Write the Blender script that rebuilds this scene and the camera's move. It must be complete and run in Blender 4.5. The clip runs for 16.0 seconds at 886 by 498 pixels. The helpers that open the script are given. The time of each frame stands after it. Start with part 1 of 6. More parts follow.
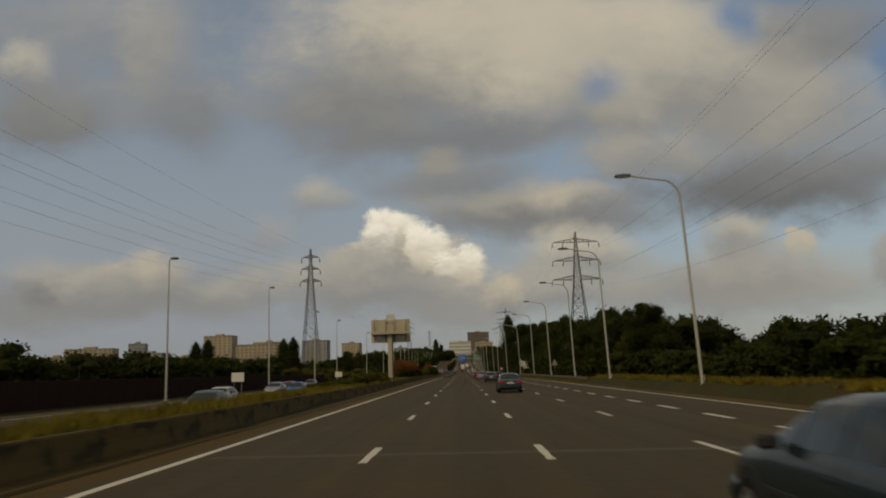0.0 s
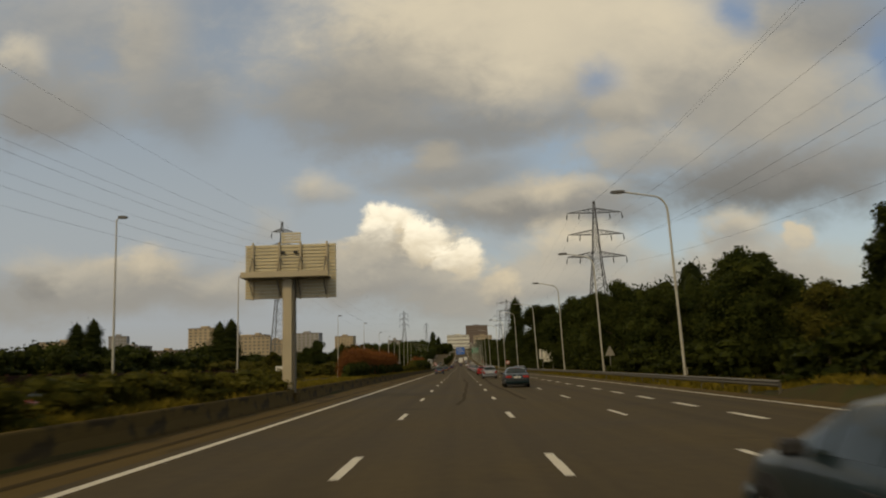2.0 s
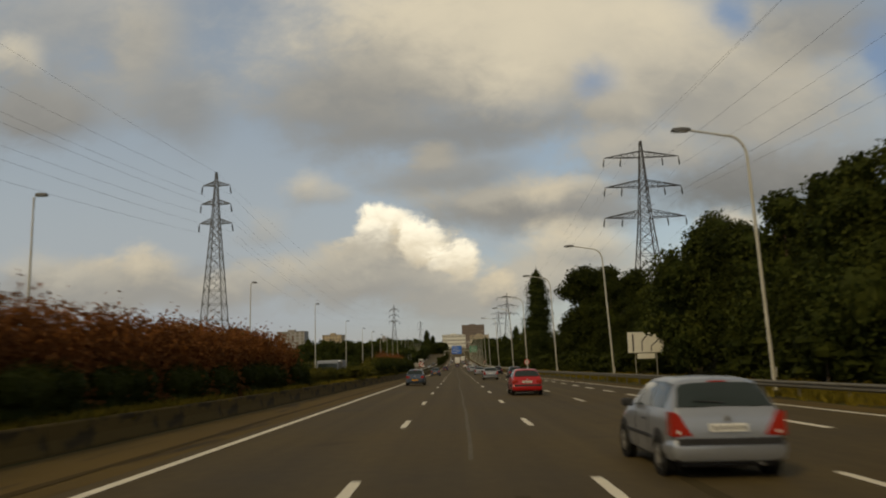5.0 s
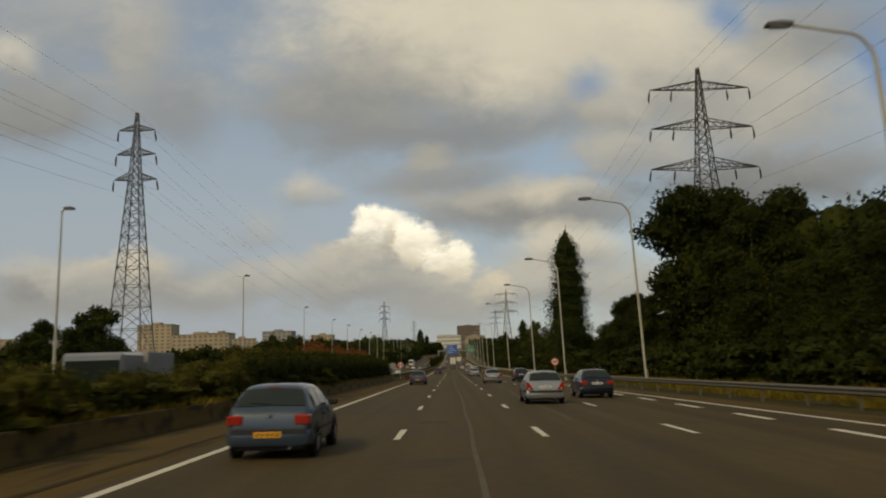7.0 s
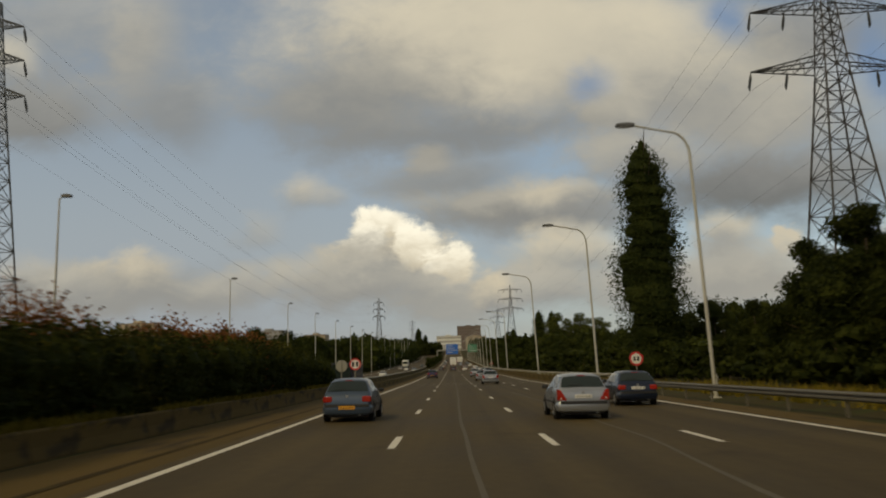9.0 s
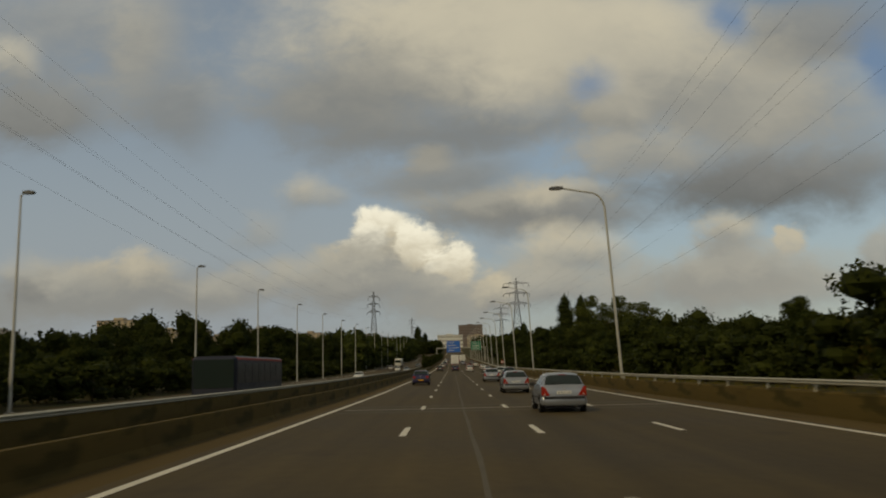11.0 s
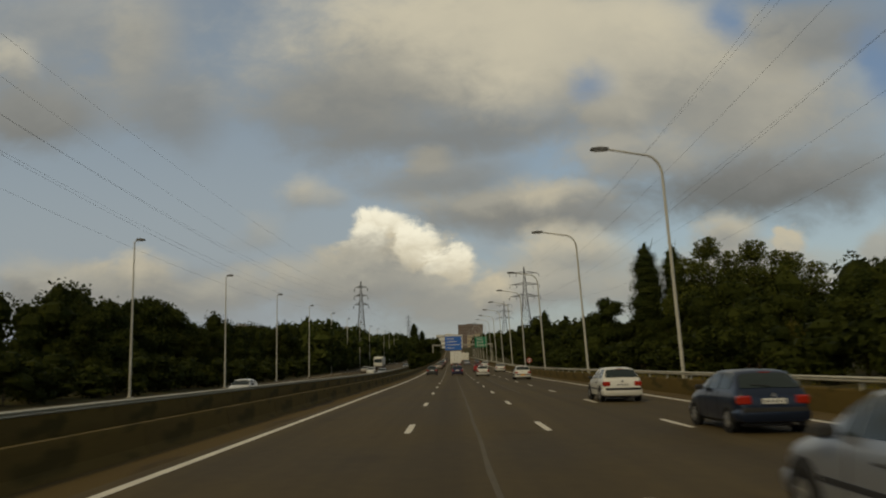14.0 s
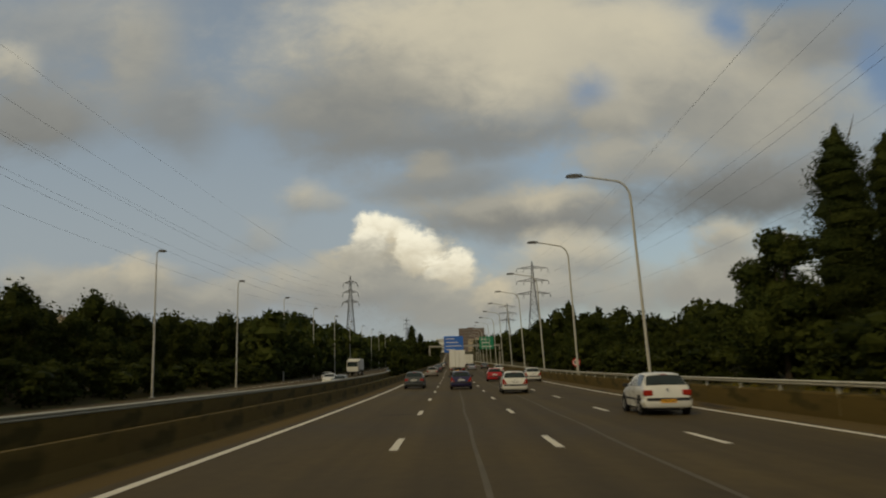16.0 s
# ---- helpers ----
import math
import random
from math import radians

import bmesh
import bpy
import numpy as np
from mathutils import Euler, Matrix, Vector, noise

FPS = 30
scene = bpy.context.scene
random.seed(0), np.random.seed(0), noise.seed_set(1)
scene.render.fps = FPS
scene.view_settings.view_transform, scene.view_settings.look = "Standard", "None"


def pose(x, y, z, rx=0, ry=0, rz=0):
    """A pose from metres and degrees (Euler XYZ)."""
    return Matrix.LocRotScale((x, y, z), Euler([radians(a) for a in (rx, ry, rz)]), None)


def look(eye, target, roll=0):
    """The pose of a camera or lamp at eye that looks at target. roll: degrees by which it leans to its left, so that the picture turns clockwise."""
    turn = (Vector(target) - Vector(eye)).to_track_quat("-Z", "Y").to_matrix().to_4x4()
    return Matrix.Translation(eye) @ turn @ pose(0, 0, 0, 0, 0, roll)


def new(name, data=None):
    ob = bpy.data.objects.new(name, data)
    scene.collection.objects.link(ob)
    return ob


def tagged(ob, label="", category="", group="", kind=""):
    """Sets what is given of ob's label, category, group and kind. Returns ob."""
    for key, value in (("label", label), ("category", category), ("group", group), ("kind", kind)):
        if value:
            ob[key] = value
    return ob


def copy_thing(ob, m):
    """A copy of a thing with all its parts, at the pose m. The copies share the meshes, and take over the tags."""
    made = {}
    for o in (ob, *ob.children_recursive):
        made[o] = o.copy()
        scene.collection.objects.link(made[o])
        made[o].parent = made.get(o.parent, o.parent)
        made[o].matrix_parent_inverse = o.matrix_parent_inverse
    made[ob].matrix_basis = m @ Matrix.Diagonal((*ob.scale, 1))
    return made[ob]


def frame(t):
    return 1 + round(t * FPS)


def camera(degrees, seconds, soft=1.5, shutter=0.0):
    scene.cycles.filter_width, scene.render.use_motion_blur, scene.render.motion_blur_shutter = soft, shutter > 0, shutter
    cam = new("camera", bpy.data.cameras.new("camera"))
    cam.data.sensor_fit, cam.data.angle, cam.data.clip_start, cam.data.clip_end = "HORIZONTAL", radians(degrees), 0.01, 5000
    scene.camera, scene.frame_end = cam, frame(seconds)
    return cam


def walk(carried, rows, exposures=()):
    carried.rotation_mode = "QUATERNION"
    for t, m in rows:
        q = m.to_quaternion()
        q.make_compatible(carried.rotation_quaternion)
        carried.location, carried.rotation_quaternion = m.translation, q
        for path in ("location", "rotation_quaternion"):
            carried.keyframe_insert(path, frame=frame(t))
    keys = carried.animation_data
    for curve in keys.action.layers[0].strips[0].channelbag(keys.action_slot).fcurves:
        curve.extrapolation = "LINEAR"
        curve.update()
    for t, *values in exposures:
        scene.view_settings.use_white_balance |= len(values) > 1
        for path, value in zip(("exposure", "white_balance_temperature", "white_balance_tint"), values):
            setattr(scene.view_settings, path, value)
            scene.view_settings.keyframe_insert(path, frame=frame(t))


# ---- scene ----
# ---------------------------------------------------------------- camera
LENS = 58.9
EYE = 1.66
LEAN = 1.62
# seconds, metres to the side and along +y, upward tilt and turn in degrees; the car keeps to the second lane
DRIVE = [
    (0.0, 0.02, -0.4, 8.87, 1.41), (0.5, 0.03, 13.4, 8.49, 1.35), (1.0, 0.05, 27.4, 8.15, 1.37), (1.5, 0.06, 41.2, 8.49, 1.31),
    (2.0, 0.05, 54.6, 8.44, 1.28), (2.5, 0.00, 67.9, 8.48, 1.27), (3.0, -0.07, 81.2, 8.44, 1.27), (3.5, -0.16, 94.6, 8.32, 1.23),
    (4.0, -0.24, 108.2, 8.42, 1.14), (5.2, -0.40, 141.2, 8.50, 0.95), (6.5, -0.53, 176.9, 8.61, 0.79), (7.0, -0.56, 190.7, 8.59, 0.61),
    (7.5, -0.56, 204.3, 8.50, 0.57), (8.0, -0.56, 217.9, 8.36, 0.60), (8.5, -0.56, 231.3, 8.64, 0.62), (9.0, -0.56, 244.5, 8.69, 0.61),
    (10.2, -0.57, 276.1, 8.69, 0.66), (11.5, -0.59, 310.1, 8.68, 0.71), (12.0, -0.62, 323.1, 8.75, 0.71), (12.5, -0.67, 336.0, 9.35, 0.68),
    (13.0, -0.71, 349.0, 9.26, 0.65), (13.5, -0.74, 362.1, 8.86, 0.67), (14.0, -0.74, 375.4, 8.77, 0.65), (14.5, -0.72, 389.0, 9.12, 0.64),
    (15.0, -0.69, 402.7, 9.07, 0.58), (15.5, -0.65, 416.5, 9.12, 0.62), (16.0, -0.60, 430.3, 9.12, 0.69)]


def rise_at(y):
    """The road runs level, then climbs a long gentle hill."""
    if y < 335:
        return 0.0
    if y < 365:
        return 0.0001 * (y - 335) ** 2
    if y < 450:
        return 0.09 + 0.006 * (y - 365)
    if y < 541:
        return 0.60 + 0.006 * (y - 450) + 0.0000769 * (y - 450) ** 2
    if y < 850:
        return 1.783 + 0.02 * (y - 541)
    return 7.963 + 0.045 * (y - 850) if y < 1250 else 25.963 + 0.02 * (y - 1250)


cam = camera(LENS, 16.0, soft=2.0, shutter=0.32)
walk(cam, [(t, pose(x, y, EYE + rise_at(y), 90 + tilt, LEAN, turn)) for t, x, y, tilt, turn in DRIVE],
     exposures=[(0.0, -0.38, 7300, 8), (1.0, -0.03, 7800, 7.5), (4.0, 0.03, 7800, 7.5), (6.5, 0.06, 7400, 6), (9.0, -0.03, 7400, 6),
                (11.5, -0.25, 7400, 4), (16.0, -0.16, 7400, 4)])

# ---------------------------------------------------------------- sun and sky
SUN_EL, SUN_AZ = radians(38), radians(215)     # behind and to the left of the lanes, clockwise from +y
sun = new("sun", bpy.data.lights.new("sun", "SUN"))
sun.data.energy, sun.data.angle, sun.data.color = 1.25, radians(10), (1.0, 0.80, 0.46)
sun_from = Vector((math.sin(SUN_AZ) * math.cos(SUN_EL), math.cos(SUN_AZ) * math.cos(SUN_EL), math.sin(SUN_EL)))
sun.matrix_world = look(sun_from * 100, (0, 0, 0))

world = bpy.data.worlds.new("sky")
scene.world = world
world.use_nodes = True
wt = world.node_tree
wt.nodes.clear()


def wnode(kind, **values):
    n = wt.nodes.new(kind)
    for key, value in values.items():
        if key == "op":
            n.operation = value
        elif key == "mode":
            n.interpolation_type = value
    return n


def put_in(socket, value):
    """Link or set one input."""
    if isinstance(value, bpy.types.NodeSocket):
        wt.links.new(value, socket)
    else:
        socket.default_value = value


def calc(op, a, b=0.0, c=0.0):
    n = wnode("ShaderNodeMath", op=op)
    put_in(n.inputs[0], a), put_in(n.inputs[1], b), put_in(n.inputs[2], c)
    return n.outputs[0]


def ramp(x, lo, hi, to_lo=0.0, to_hi=1.0):
    n = wnode("ShaderNodeMapRange", mode="SMOOTHSTEP")
    for k, value in enumerate((x, lo, hi, to_lo, to_hi)):
        put_in(n.inputs[k], value)
    return n.outputs[0]


def blend(f, a, b):
    n = wt.nodes.new("ShaderNodeMix")
    n.data_type = "RGBA"
    put_in(n.inputs[0], f), put_in(n.inputs[6], a), put_in(n.inputs[7], b)
    return n.outputs[2]


coord = wt.nodes.new("ShaderNodeTexCoord").outputs["Generated"]
split = wt.nodes.new("ShaderNodeSeparateXYZ")
wt.links.new(coord, split.inputs[0])
ahead = calc("MAXIMUM", calc("ABSOLUTE", split.outputs[1]), 0.08)
raw_u, raw_v = calc("DIVIDE", split.outputs[0], ahead), calc("DIVIDE", split.outputs[2], ahead)
flat = wt.nodes.new("ShaderNodeCombineXYZ")
wt.links.new(raw_u, flat.inputs[0]), wt.links.new(calc("MULTIPLY", raw_v, 1.5), flat.inputs[1])
wt.links.new(calc("MULTIPLY", split.outputs[1], 0.2), flat.inputs[2])


def puffs(scale, detail, rough=0.55, warp=0.3):
    n = wt.nodes.new("ShaderNodeTexNoise")
    wt.links.new(flat.outputs[0], n.inputs["Vector"])
    n.inputs["Scale"].default_value, n.inputs["Detail"].default_value = scale, detail
    n.inputs["Roughness"].default_value, n.inputs["Distortion"].default_value = rough, warp
    return n


big, mid, fine = puffs(5, 5), puffs(16, 6, 0.6), puffs(45, 5, 0.6)
bend = wt.nodes.new("ShaderNodeSeparateColor")
wt.links.new(mid.outputs["Color"], bend.inputs[0])
bend_big = wt.nodes.new("ShaderNodeSeparateColor")
wt.links.new(big.outputs["Color"], bend_big.inputs[0])


def wander(raw, channel, wide, small):
    a = calc("MULTIPLY_ADD", calc("SUBTRACT", bend_big.outputs[channel], 0.5), wide, raw)
    return calc("MULTIPLY_ADD", calc("SUBTRACT", bend.outputs[channel], 0.5), small, a)


soft_u, soft_v = wander(raw_u, 0, 0.10, 0.035), wander(raw_v, 1, 0.07, 0.03)      # loose grey cloud
hard_u, hard_v = wander(raw_u, 0, 0.02, 0.045), wander(raw_v, 1, 0.015, 0.035)   # crisp cumulus
low, medium, small = (calc("SUBTRACT", n.outputs[0], 0.5) for n in (big, mid, fine))
grain = calc("ADD", calc("MULTIPLY", low, 1.0), calc("MULTIPLY_ADD", medium, 0.7, calc("MULTIPLY", small, 0.10)))
crisp = calc("ADD", calc("MULTIPLY", medium, 1.15), calc("MULTIPLY", small, 0.75))

air = wt.nodes.new("ShaderNodeTexSky")
air.sky_type, air.sun_disc = "NISHITA", False
air.sun_elevation, air.sun_rotation = SUN_EL, SUN_AZ
air.air_density, air.dust_density = 1.0, 1.2
scaled = wt.nodes.new("ShaderNodeVectorMath")
scaled.operation = "SCALE"
wt.links.new(air.outputs[0], scaled.inputs[0])
scaled.inputs[3].default_value = 0.11
# thin veil that whitens the blue, more towards the horizon and the left
veil = calc("ADD", ramp(raw_v, 0.42, 0.05, 0.08, 0.6), ramp(raw_u, 0.3, -0.3, 0.0, 0.4))
sky = blend(veil, scaled.outputs[0], (0.33, 0.38, 0.46, 1))


def cloud(u, v, ru, rv, lit, dim, soft=0.5, rag=0.8, rise=0.5, most=1.0, loose=True):
    """One cloud of the picture of the sky: middle and half size in slopes from straight ahead, its lit and its shaded colour."""
    global sky
    pu, pv, rough = (soft_u, soft_v, grain) if loose else (hard_u, hard_v, crisp)
    du = calc("MULTIPLY", calc("SUBTRACT", pu, u), 1 / ru)
    dv = calc("MULTIPLY", calc("SUBTRACT", pv, v), 1 / rv)
    out = calc("SQRT", calc("MULTIPLY_ADD", du, du, calc("MULTIPLY", dv, dv)))
    edge = calc("MULTIPLY_ADD", rough, rag, calc("SUBTRACT", 1.0, out))
    mask = ramp(edge, -soft * 0.8, soft * 1.15, 0.0, most)
    light = ramp(calc("MULTIPLY_ADD", rough, 1.5, calc("MULTIPLY", dv, 0.8)), -rise - 0.5, rise + 0.45)
    sky = blend(mask, sky, blend(light, (*dim, 1), (*lit, 1)))


WARM, PALE, GREY, DIM, DARK = (0.62, 0.585, 0.51), (0.46, 0.45, 0.425), (0.29, 0.30, 0.315), (0.215, 0.223, 0.237), (0.155, 0.162, 0.17)
BLUE_SKY, PALE_BLUE = (0.17, 0.27, 0.47), (0.33, 0.39, 0.47)
WHITE, CREAM = (1.0, 0.97, 0.88), (0.60, 0.55, 0.46)
# the cover overhead, out of view, kept dark to lower the light on the ground
cover = ramp(calc("ADD", calc("MULTIPLY", medium, 0.4), raw_v), 0.52, 0.75)
sky = blend(cover, sky, blend(ramp(big.outputs[0], 0.35, 0.65), (*DARK, 1), (*GREY, 1)))
cloud(0.329, 0.100, 0.237, 0.044, PALE, GREY, 0.6, 1.0, 0.4, 1.0)   # low banks
cloud(-0.468, 0.105, 0.247, 0.033, GREY, GREY, 0.6, 1.0, 0.4, 1.0)
cloud(-0.535, 0.132, 0.044, 0.030, PALE, DIM, 0.5, 1.0, 0.3, 0.8)
cloud(-0.469, 0.119, 0.058, 0.026, PALE, GREY, 0.5, 1.1, 0.4, 1.0)
cloud(-0.404, 0.132, 0.059, 0.032, CREAM, GREY, 0.45, 1.6, 0.25, 0.9)
cloud(-0.272, 0.114, 0.066, 0.018, PALE, GREY, 0.6, 1.1, 0.4, 0.8)
cloud(-0.530, 0.476, 0.162, 0.062, PALE, GREY, 0.8, 0.9, 0.4, 0.6)   # upper left
cloud(-0.547, 0.353, 0.102, 0.059, GREY, DIM, 0.5, 0.9, 0.4, 0.95)
cloud(-0.581, 0.417, 0.038, 0.036, WARM, GREY, 0.6, 0.9, 0.4, 0.8)
cloud(-0.417, 0.444, 0.057, 0.081, PALE, GREY, 0.7, 0.9, 0.4, 0.85)
cloud(-0.350, 0.358, 0.057, 0.063, GREY, DIM, 0.7, 0.9, 0.4, 0.75)
cloud(0.384, 0.331, 0.223, 0.098, PALE, GREY, 0.6, 0.9, 0.5, 1.0)   # wide grey mass
cloud(0.499, 0.434, 0.128, 0.048, GREY, DIM, 0.7, 0.8, 0.4, 0.85)
cloud(0.297, 0.365, 0.097, 0.055, PALE, GREY, 0.7, 0.9, 0.4, 0.9)
cloud(0.397, 0.220, 0.212, 0.044, DIM, DARK, 0.6, 1.2, 0.25, 0.95)   # its dark base
cloud(0.524, 0.242, 0.088, 0.046, GREY, DIM, 0.7, 0.9, 0.3, 0.7)
cloud(0.219, 0.317, 0.046, 0.045, WARM, GREY, 0.45, 1.0, 0.3, 1.0)
cloud(0.250, 0.266, 0.089, 0.034, PALE, GREY, 0.5, 1.0, 0.4, 0.9)
cloud(0.124, 0.193, 0.139, 0.025, GREY, DIM, 0.6, 1.0, 0.3, 0.9)   # shelf
cloud(0.099, 0.216, 0.106, 0.026, PALE, DIM, 0.6, 1.5, 0.25, 0.95)
cloud(0.147, 0.220, 0.051, 0.017, CREAM, GREY, 0.7, 1.4, 0.3, 0.6)
cloud(0.008, 0.254, 0.085, 0.031, GREY, DIM, 0.7, 0.9, 0.4, 0.8)
cloud(-0.024, 0.278, 0.033, 0.021, PALE, GREY, 0.5, 1.0, 0.3, 1.0)
cloud(0.059, 0.416, 0.324, 0.122, WARM, GREY, 0.45, 0.6, 0.35, 1.0)   # great central cloud
cloud(0.136, 0.442, 0.197, 0.081, WARM, WARM, 0.7, 0.7, 0.4, 0.8)
cloud(0.264, 0.430, 0.113, 0.064, WARM, PALE, 0.7, 0.8, 0.4, 0.8)
cloud(-0.139, 0.355, 0.113, 0.059, GREY, DIM, 0.7, 0.8, 0.4, 0.8)
cloud(0.025, 0.305, 0.156, 0.023, DIM, DIM, 0.8, 0.8, 0.4, 0.7)
cloud(0.102, 0.360, 0.053, 0.043, WARM, PALE, 0.7, 0.8, 0.3, 0.8)
cloud(-0.188, 0.240, 0.034, 0.026, CREAM, GREY, 0.7, 1.4, 0.3, 0.7)   # small puffs
cloud(-0.140, 0.226, 0.025, 0.015, PALE, GREY, 0.7, 1.0, 0.4, 0.55)
cloud(-0.239, 0.189, 0.028, 0.021, PALE, GREY, 0.8, 1.4, 0.4, 0.5)
cloud(0.189, 0.367, 0.036, 0.025, BLUE_SKY, BLUE_SKY, 0.9, 1.7, 0.4, 0.7)   # gaps of blue
cloud(0.387, 0.454, 0.026, 0.031, BLUE_SKY, BLUE_SKY, 0.8, 0.9, 0.4, 0.85)
cloud(0.580, 0.383, 0.031, 0.052, BLUE_SKY, BLUE_SKY, 0.8, 0.9, 0.4, 0.9)
cloud(0.064, 0.163, 0.033, 0.021, PALE_BLUE, PALE_BLUE, 0.8, 0.9, 0.4, 0.6)
cloud(0.352, 0.121, 0.108, 0.033, PALE, GREY, 0.5, 1.1, 0.4, 0.9)   # low puffs towards the woods
cloud(0.350, 0.161, 0.048, 0.027, CREAM, GREY, 0.6, 1.6, 0.25, 0.9)
cloud(0.439, 0.155, 0.022, 0.019, CREAM, PALE, 0.4, 1.7, 0.3, 0.9, loose=False)
cloud(0.549, 0.137, 0.032, 0.044, PALE, GREY, 0.5, 1.0, 0.4, 0.8)
cloud(0.158, 0.145, 0.073, 0.031, CREAM, GREY, 0.5, 1.1, 0.3, 0.85)
cloud(0.113, 0.106, 0.079, 0.029, PALE, GREY, 0.5, 1.1, 0.4, 0.9)
cloud(-0.127, 0.109, 0.123, 0.040, PALE, GREY, 0.4, 1.0, 0.3, 1.0)   # bank under the tower
cloud(-0.011, 0.091, 0.094, 0.031, PALE, GREY, 0.5, 1.0, 0.3, 0.9)
cloud(0.053, 0.092, 0.029, 0.028, CREAM, GREY, 0.4, 1.1, 0.3, 1.0, loose=False)
cloud(-0.057, 0.144, 0.087, 0.033, CREAM, GREY, 0.35, 0.9, 0.3, 1.0, loose=False)   # white tower
cloud(-0.091, 0.184, 0.043, 0.027, WHITE, CREAM, 0.25, 0.9, 0.3, 1.0, loose=False)
cloud(-0.108, 0.168, 0.031, 0.027, WHITE, PALE, 0.3, 1.0, 0.3, 1.0, loose=False)
cloud(-0.042, 0.156, 0.034, 0.034, WHITE, CREAM, 0.25, 1.0, 0.3, 1.0, loose=False)
cloud(0.005, 0.133, 0.032, 0.029, WHITE, CREAM, 0.25, 1.0, 0.3, 1.0, loose=False)
cloud(-0.101, 0.128, 0.055, 0.025, PALE, GREY, 0.5, 1.2, 0.4, 0.9, loose=False)   # its shaded foot
cloud(-0.040, 0.100, 0.080, 0.019, PALE, GREY, 0.6, 1.2, 0.4, 0.8)
sky = blend(ramp(raw_v, 0.075, 0.02, 0.0, 0.5), sky, (0.33, 0.335, 0.335, 1))   # haze low down
ground_glow = blend(ramp(raw_v, 0.0, -0.05), sky, (0.06, 0.06, 0.05, 1))
back = wt.nodes.new("ShaderNodeBackground")
wt.links.new(ground_glow, back.inputs[0])
back.inputs[1].default_value = 1.0
wt.links.new(back.outputs[0], wt.nodes.new("ShaderNodeOutputWorld").inputs[0])

# ---------------------------------------------------------------- materials


def paint(name, base, rough=0.6, metal=0.0, vary=0.25, scale=3.0, fine_scale=60.0, bump=0.1, stretch=(1, 1, 1), coat=0.0,
          island=0.0, each=0.0, space="Object", stain=None, stain_at=0.6):
    """A surface with colour that varies at two scales, and fine relief. island/each: variation from piece to piece."""
    m = bpy.data.materials.new(name)
    m.use_nodes = True
    nt = m.node_tree
    bsdf = nt.nodes["Principled BSDF"]
    bsdf.inputs["Roughness"].default_value, bsdf.inputs["Metallic"].default_value = rough, metal
    bsdf.inputs["Coat Weight"].default_value, bsdf.inputs["Coat Roughness"].default_value = coat, 0.06
    if rough >= 0.85:       # dusty, porous surfaces hardly shine
        bsdf.inputs["Specular IOR Level"].default_value = 0.15
    if space == "World":
        where = nt.nodes.new("ShaderNodeNewGeometry").outputs["Position"]
    else:
        where = nt.nodes.new("ShaderNodeTexCoord").outputs["Object"]
    scaler = nt.nodes.new("ShaderNodeMapping")
    scaler.inputs["Scale"].default_value = stretch
    nt.links.new(where, scaler.inputs[0])

    def noisy(s, detail):
        n = nt.nodes.new("ShaderNodeTexNoise")
        n.inputs["Scale"].default_value, n.inputs["Detail"].default_value = s, detail
        nt.links.new(scaler.outputs[0], n.inputs["Vector"])
        return n.outputs[0]

    def arith(op, a, b, c=0.0):
        n = nt.nodes.new("ShaderNodeMath")
        n.operation = op
        for k, value in enumerate((a, b, c)):
            if isinstance(value, bpy.types.NodeSocket):
                nt.links.new(value, n.inputs[k])
            else:
                n.inputs[k].default_value = value
        return n.outputs[0]

    coarse, grain_ = noisy(scale, 5), noisy(fine_scale, 4)
    f = arith("MULTIPLY_ADD", arith("SUBTRACT", coarse, 0.5), 2.2 * vary, 1.0)
    f = arith("MULTIPLY_ADD", arith("SUBTRACT", grain_, 0.5), 1.2 * vary, f)
    if island:
        f = arith("MULTIPLY_ADD", arith("SUBTRACT", nt.nodes.new("ShaderNodeNewGeometry").outputs["Random Per Island"], 0.5), island, f)
    if each:
        f = arith("MULTIPLY_ADD", arith("SUBTRACT", nt.nodes.new("ShaderNodeObjectInfo").outputs["Random"], 0.5), each, f)
    tint = nt.nodes.new("ShaderNodeVectorMath")
    tint.operation = "SCALE"
    tint.inputs[0].default_value = base
    nt.links.new(f, tint.inputs[3])
    colour = tint.outputs[0]
    if stain:
        mix = nt.nodes.new("ShaderNodeMix")
        mix.data_type = "RGBA"
        edge = nt.nodes.new("ShaderNodeMapRange")
        nt.links.new(noisy(scale * 2.3, 6), edge.inputs[0])
        edge.inputs[1].default_value, edge.inputs[2].default_value = stain_at, stain_at + 0.12
        nt.links.new(edge.outputs[0], mix.inputs[0]), nt.links.new(colour, mix.inputs[6])
        mix.inputs[7].default_value = (*stain, 1)
        colour = mix.outputs[2]
    nt.links.new(colour, bsdf.inputs["Base Color"])
    nt.links.new(arith("MULTIPLY_ADD", arith("SUBTRACT", coarse, 0.5), 0.25 if rough > 0.3 else 0.06, rough), bsdf.inputs["Roughness"])
    if bump:
        b = nt.nodes.new("ShaderNodeBump")
        b.inputs["Strength"].default_value, b.inputs["Distance"].default_value = bump, 0.02
        nt.links.new(grain_, b.inputs["Height"]), nt.links.new(b.outputs[0], bsdf.inputs["Normal"])
    return m


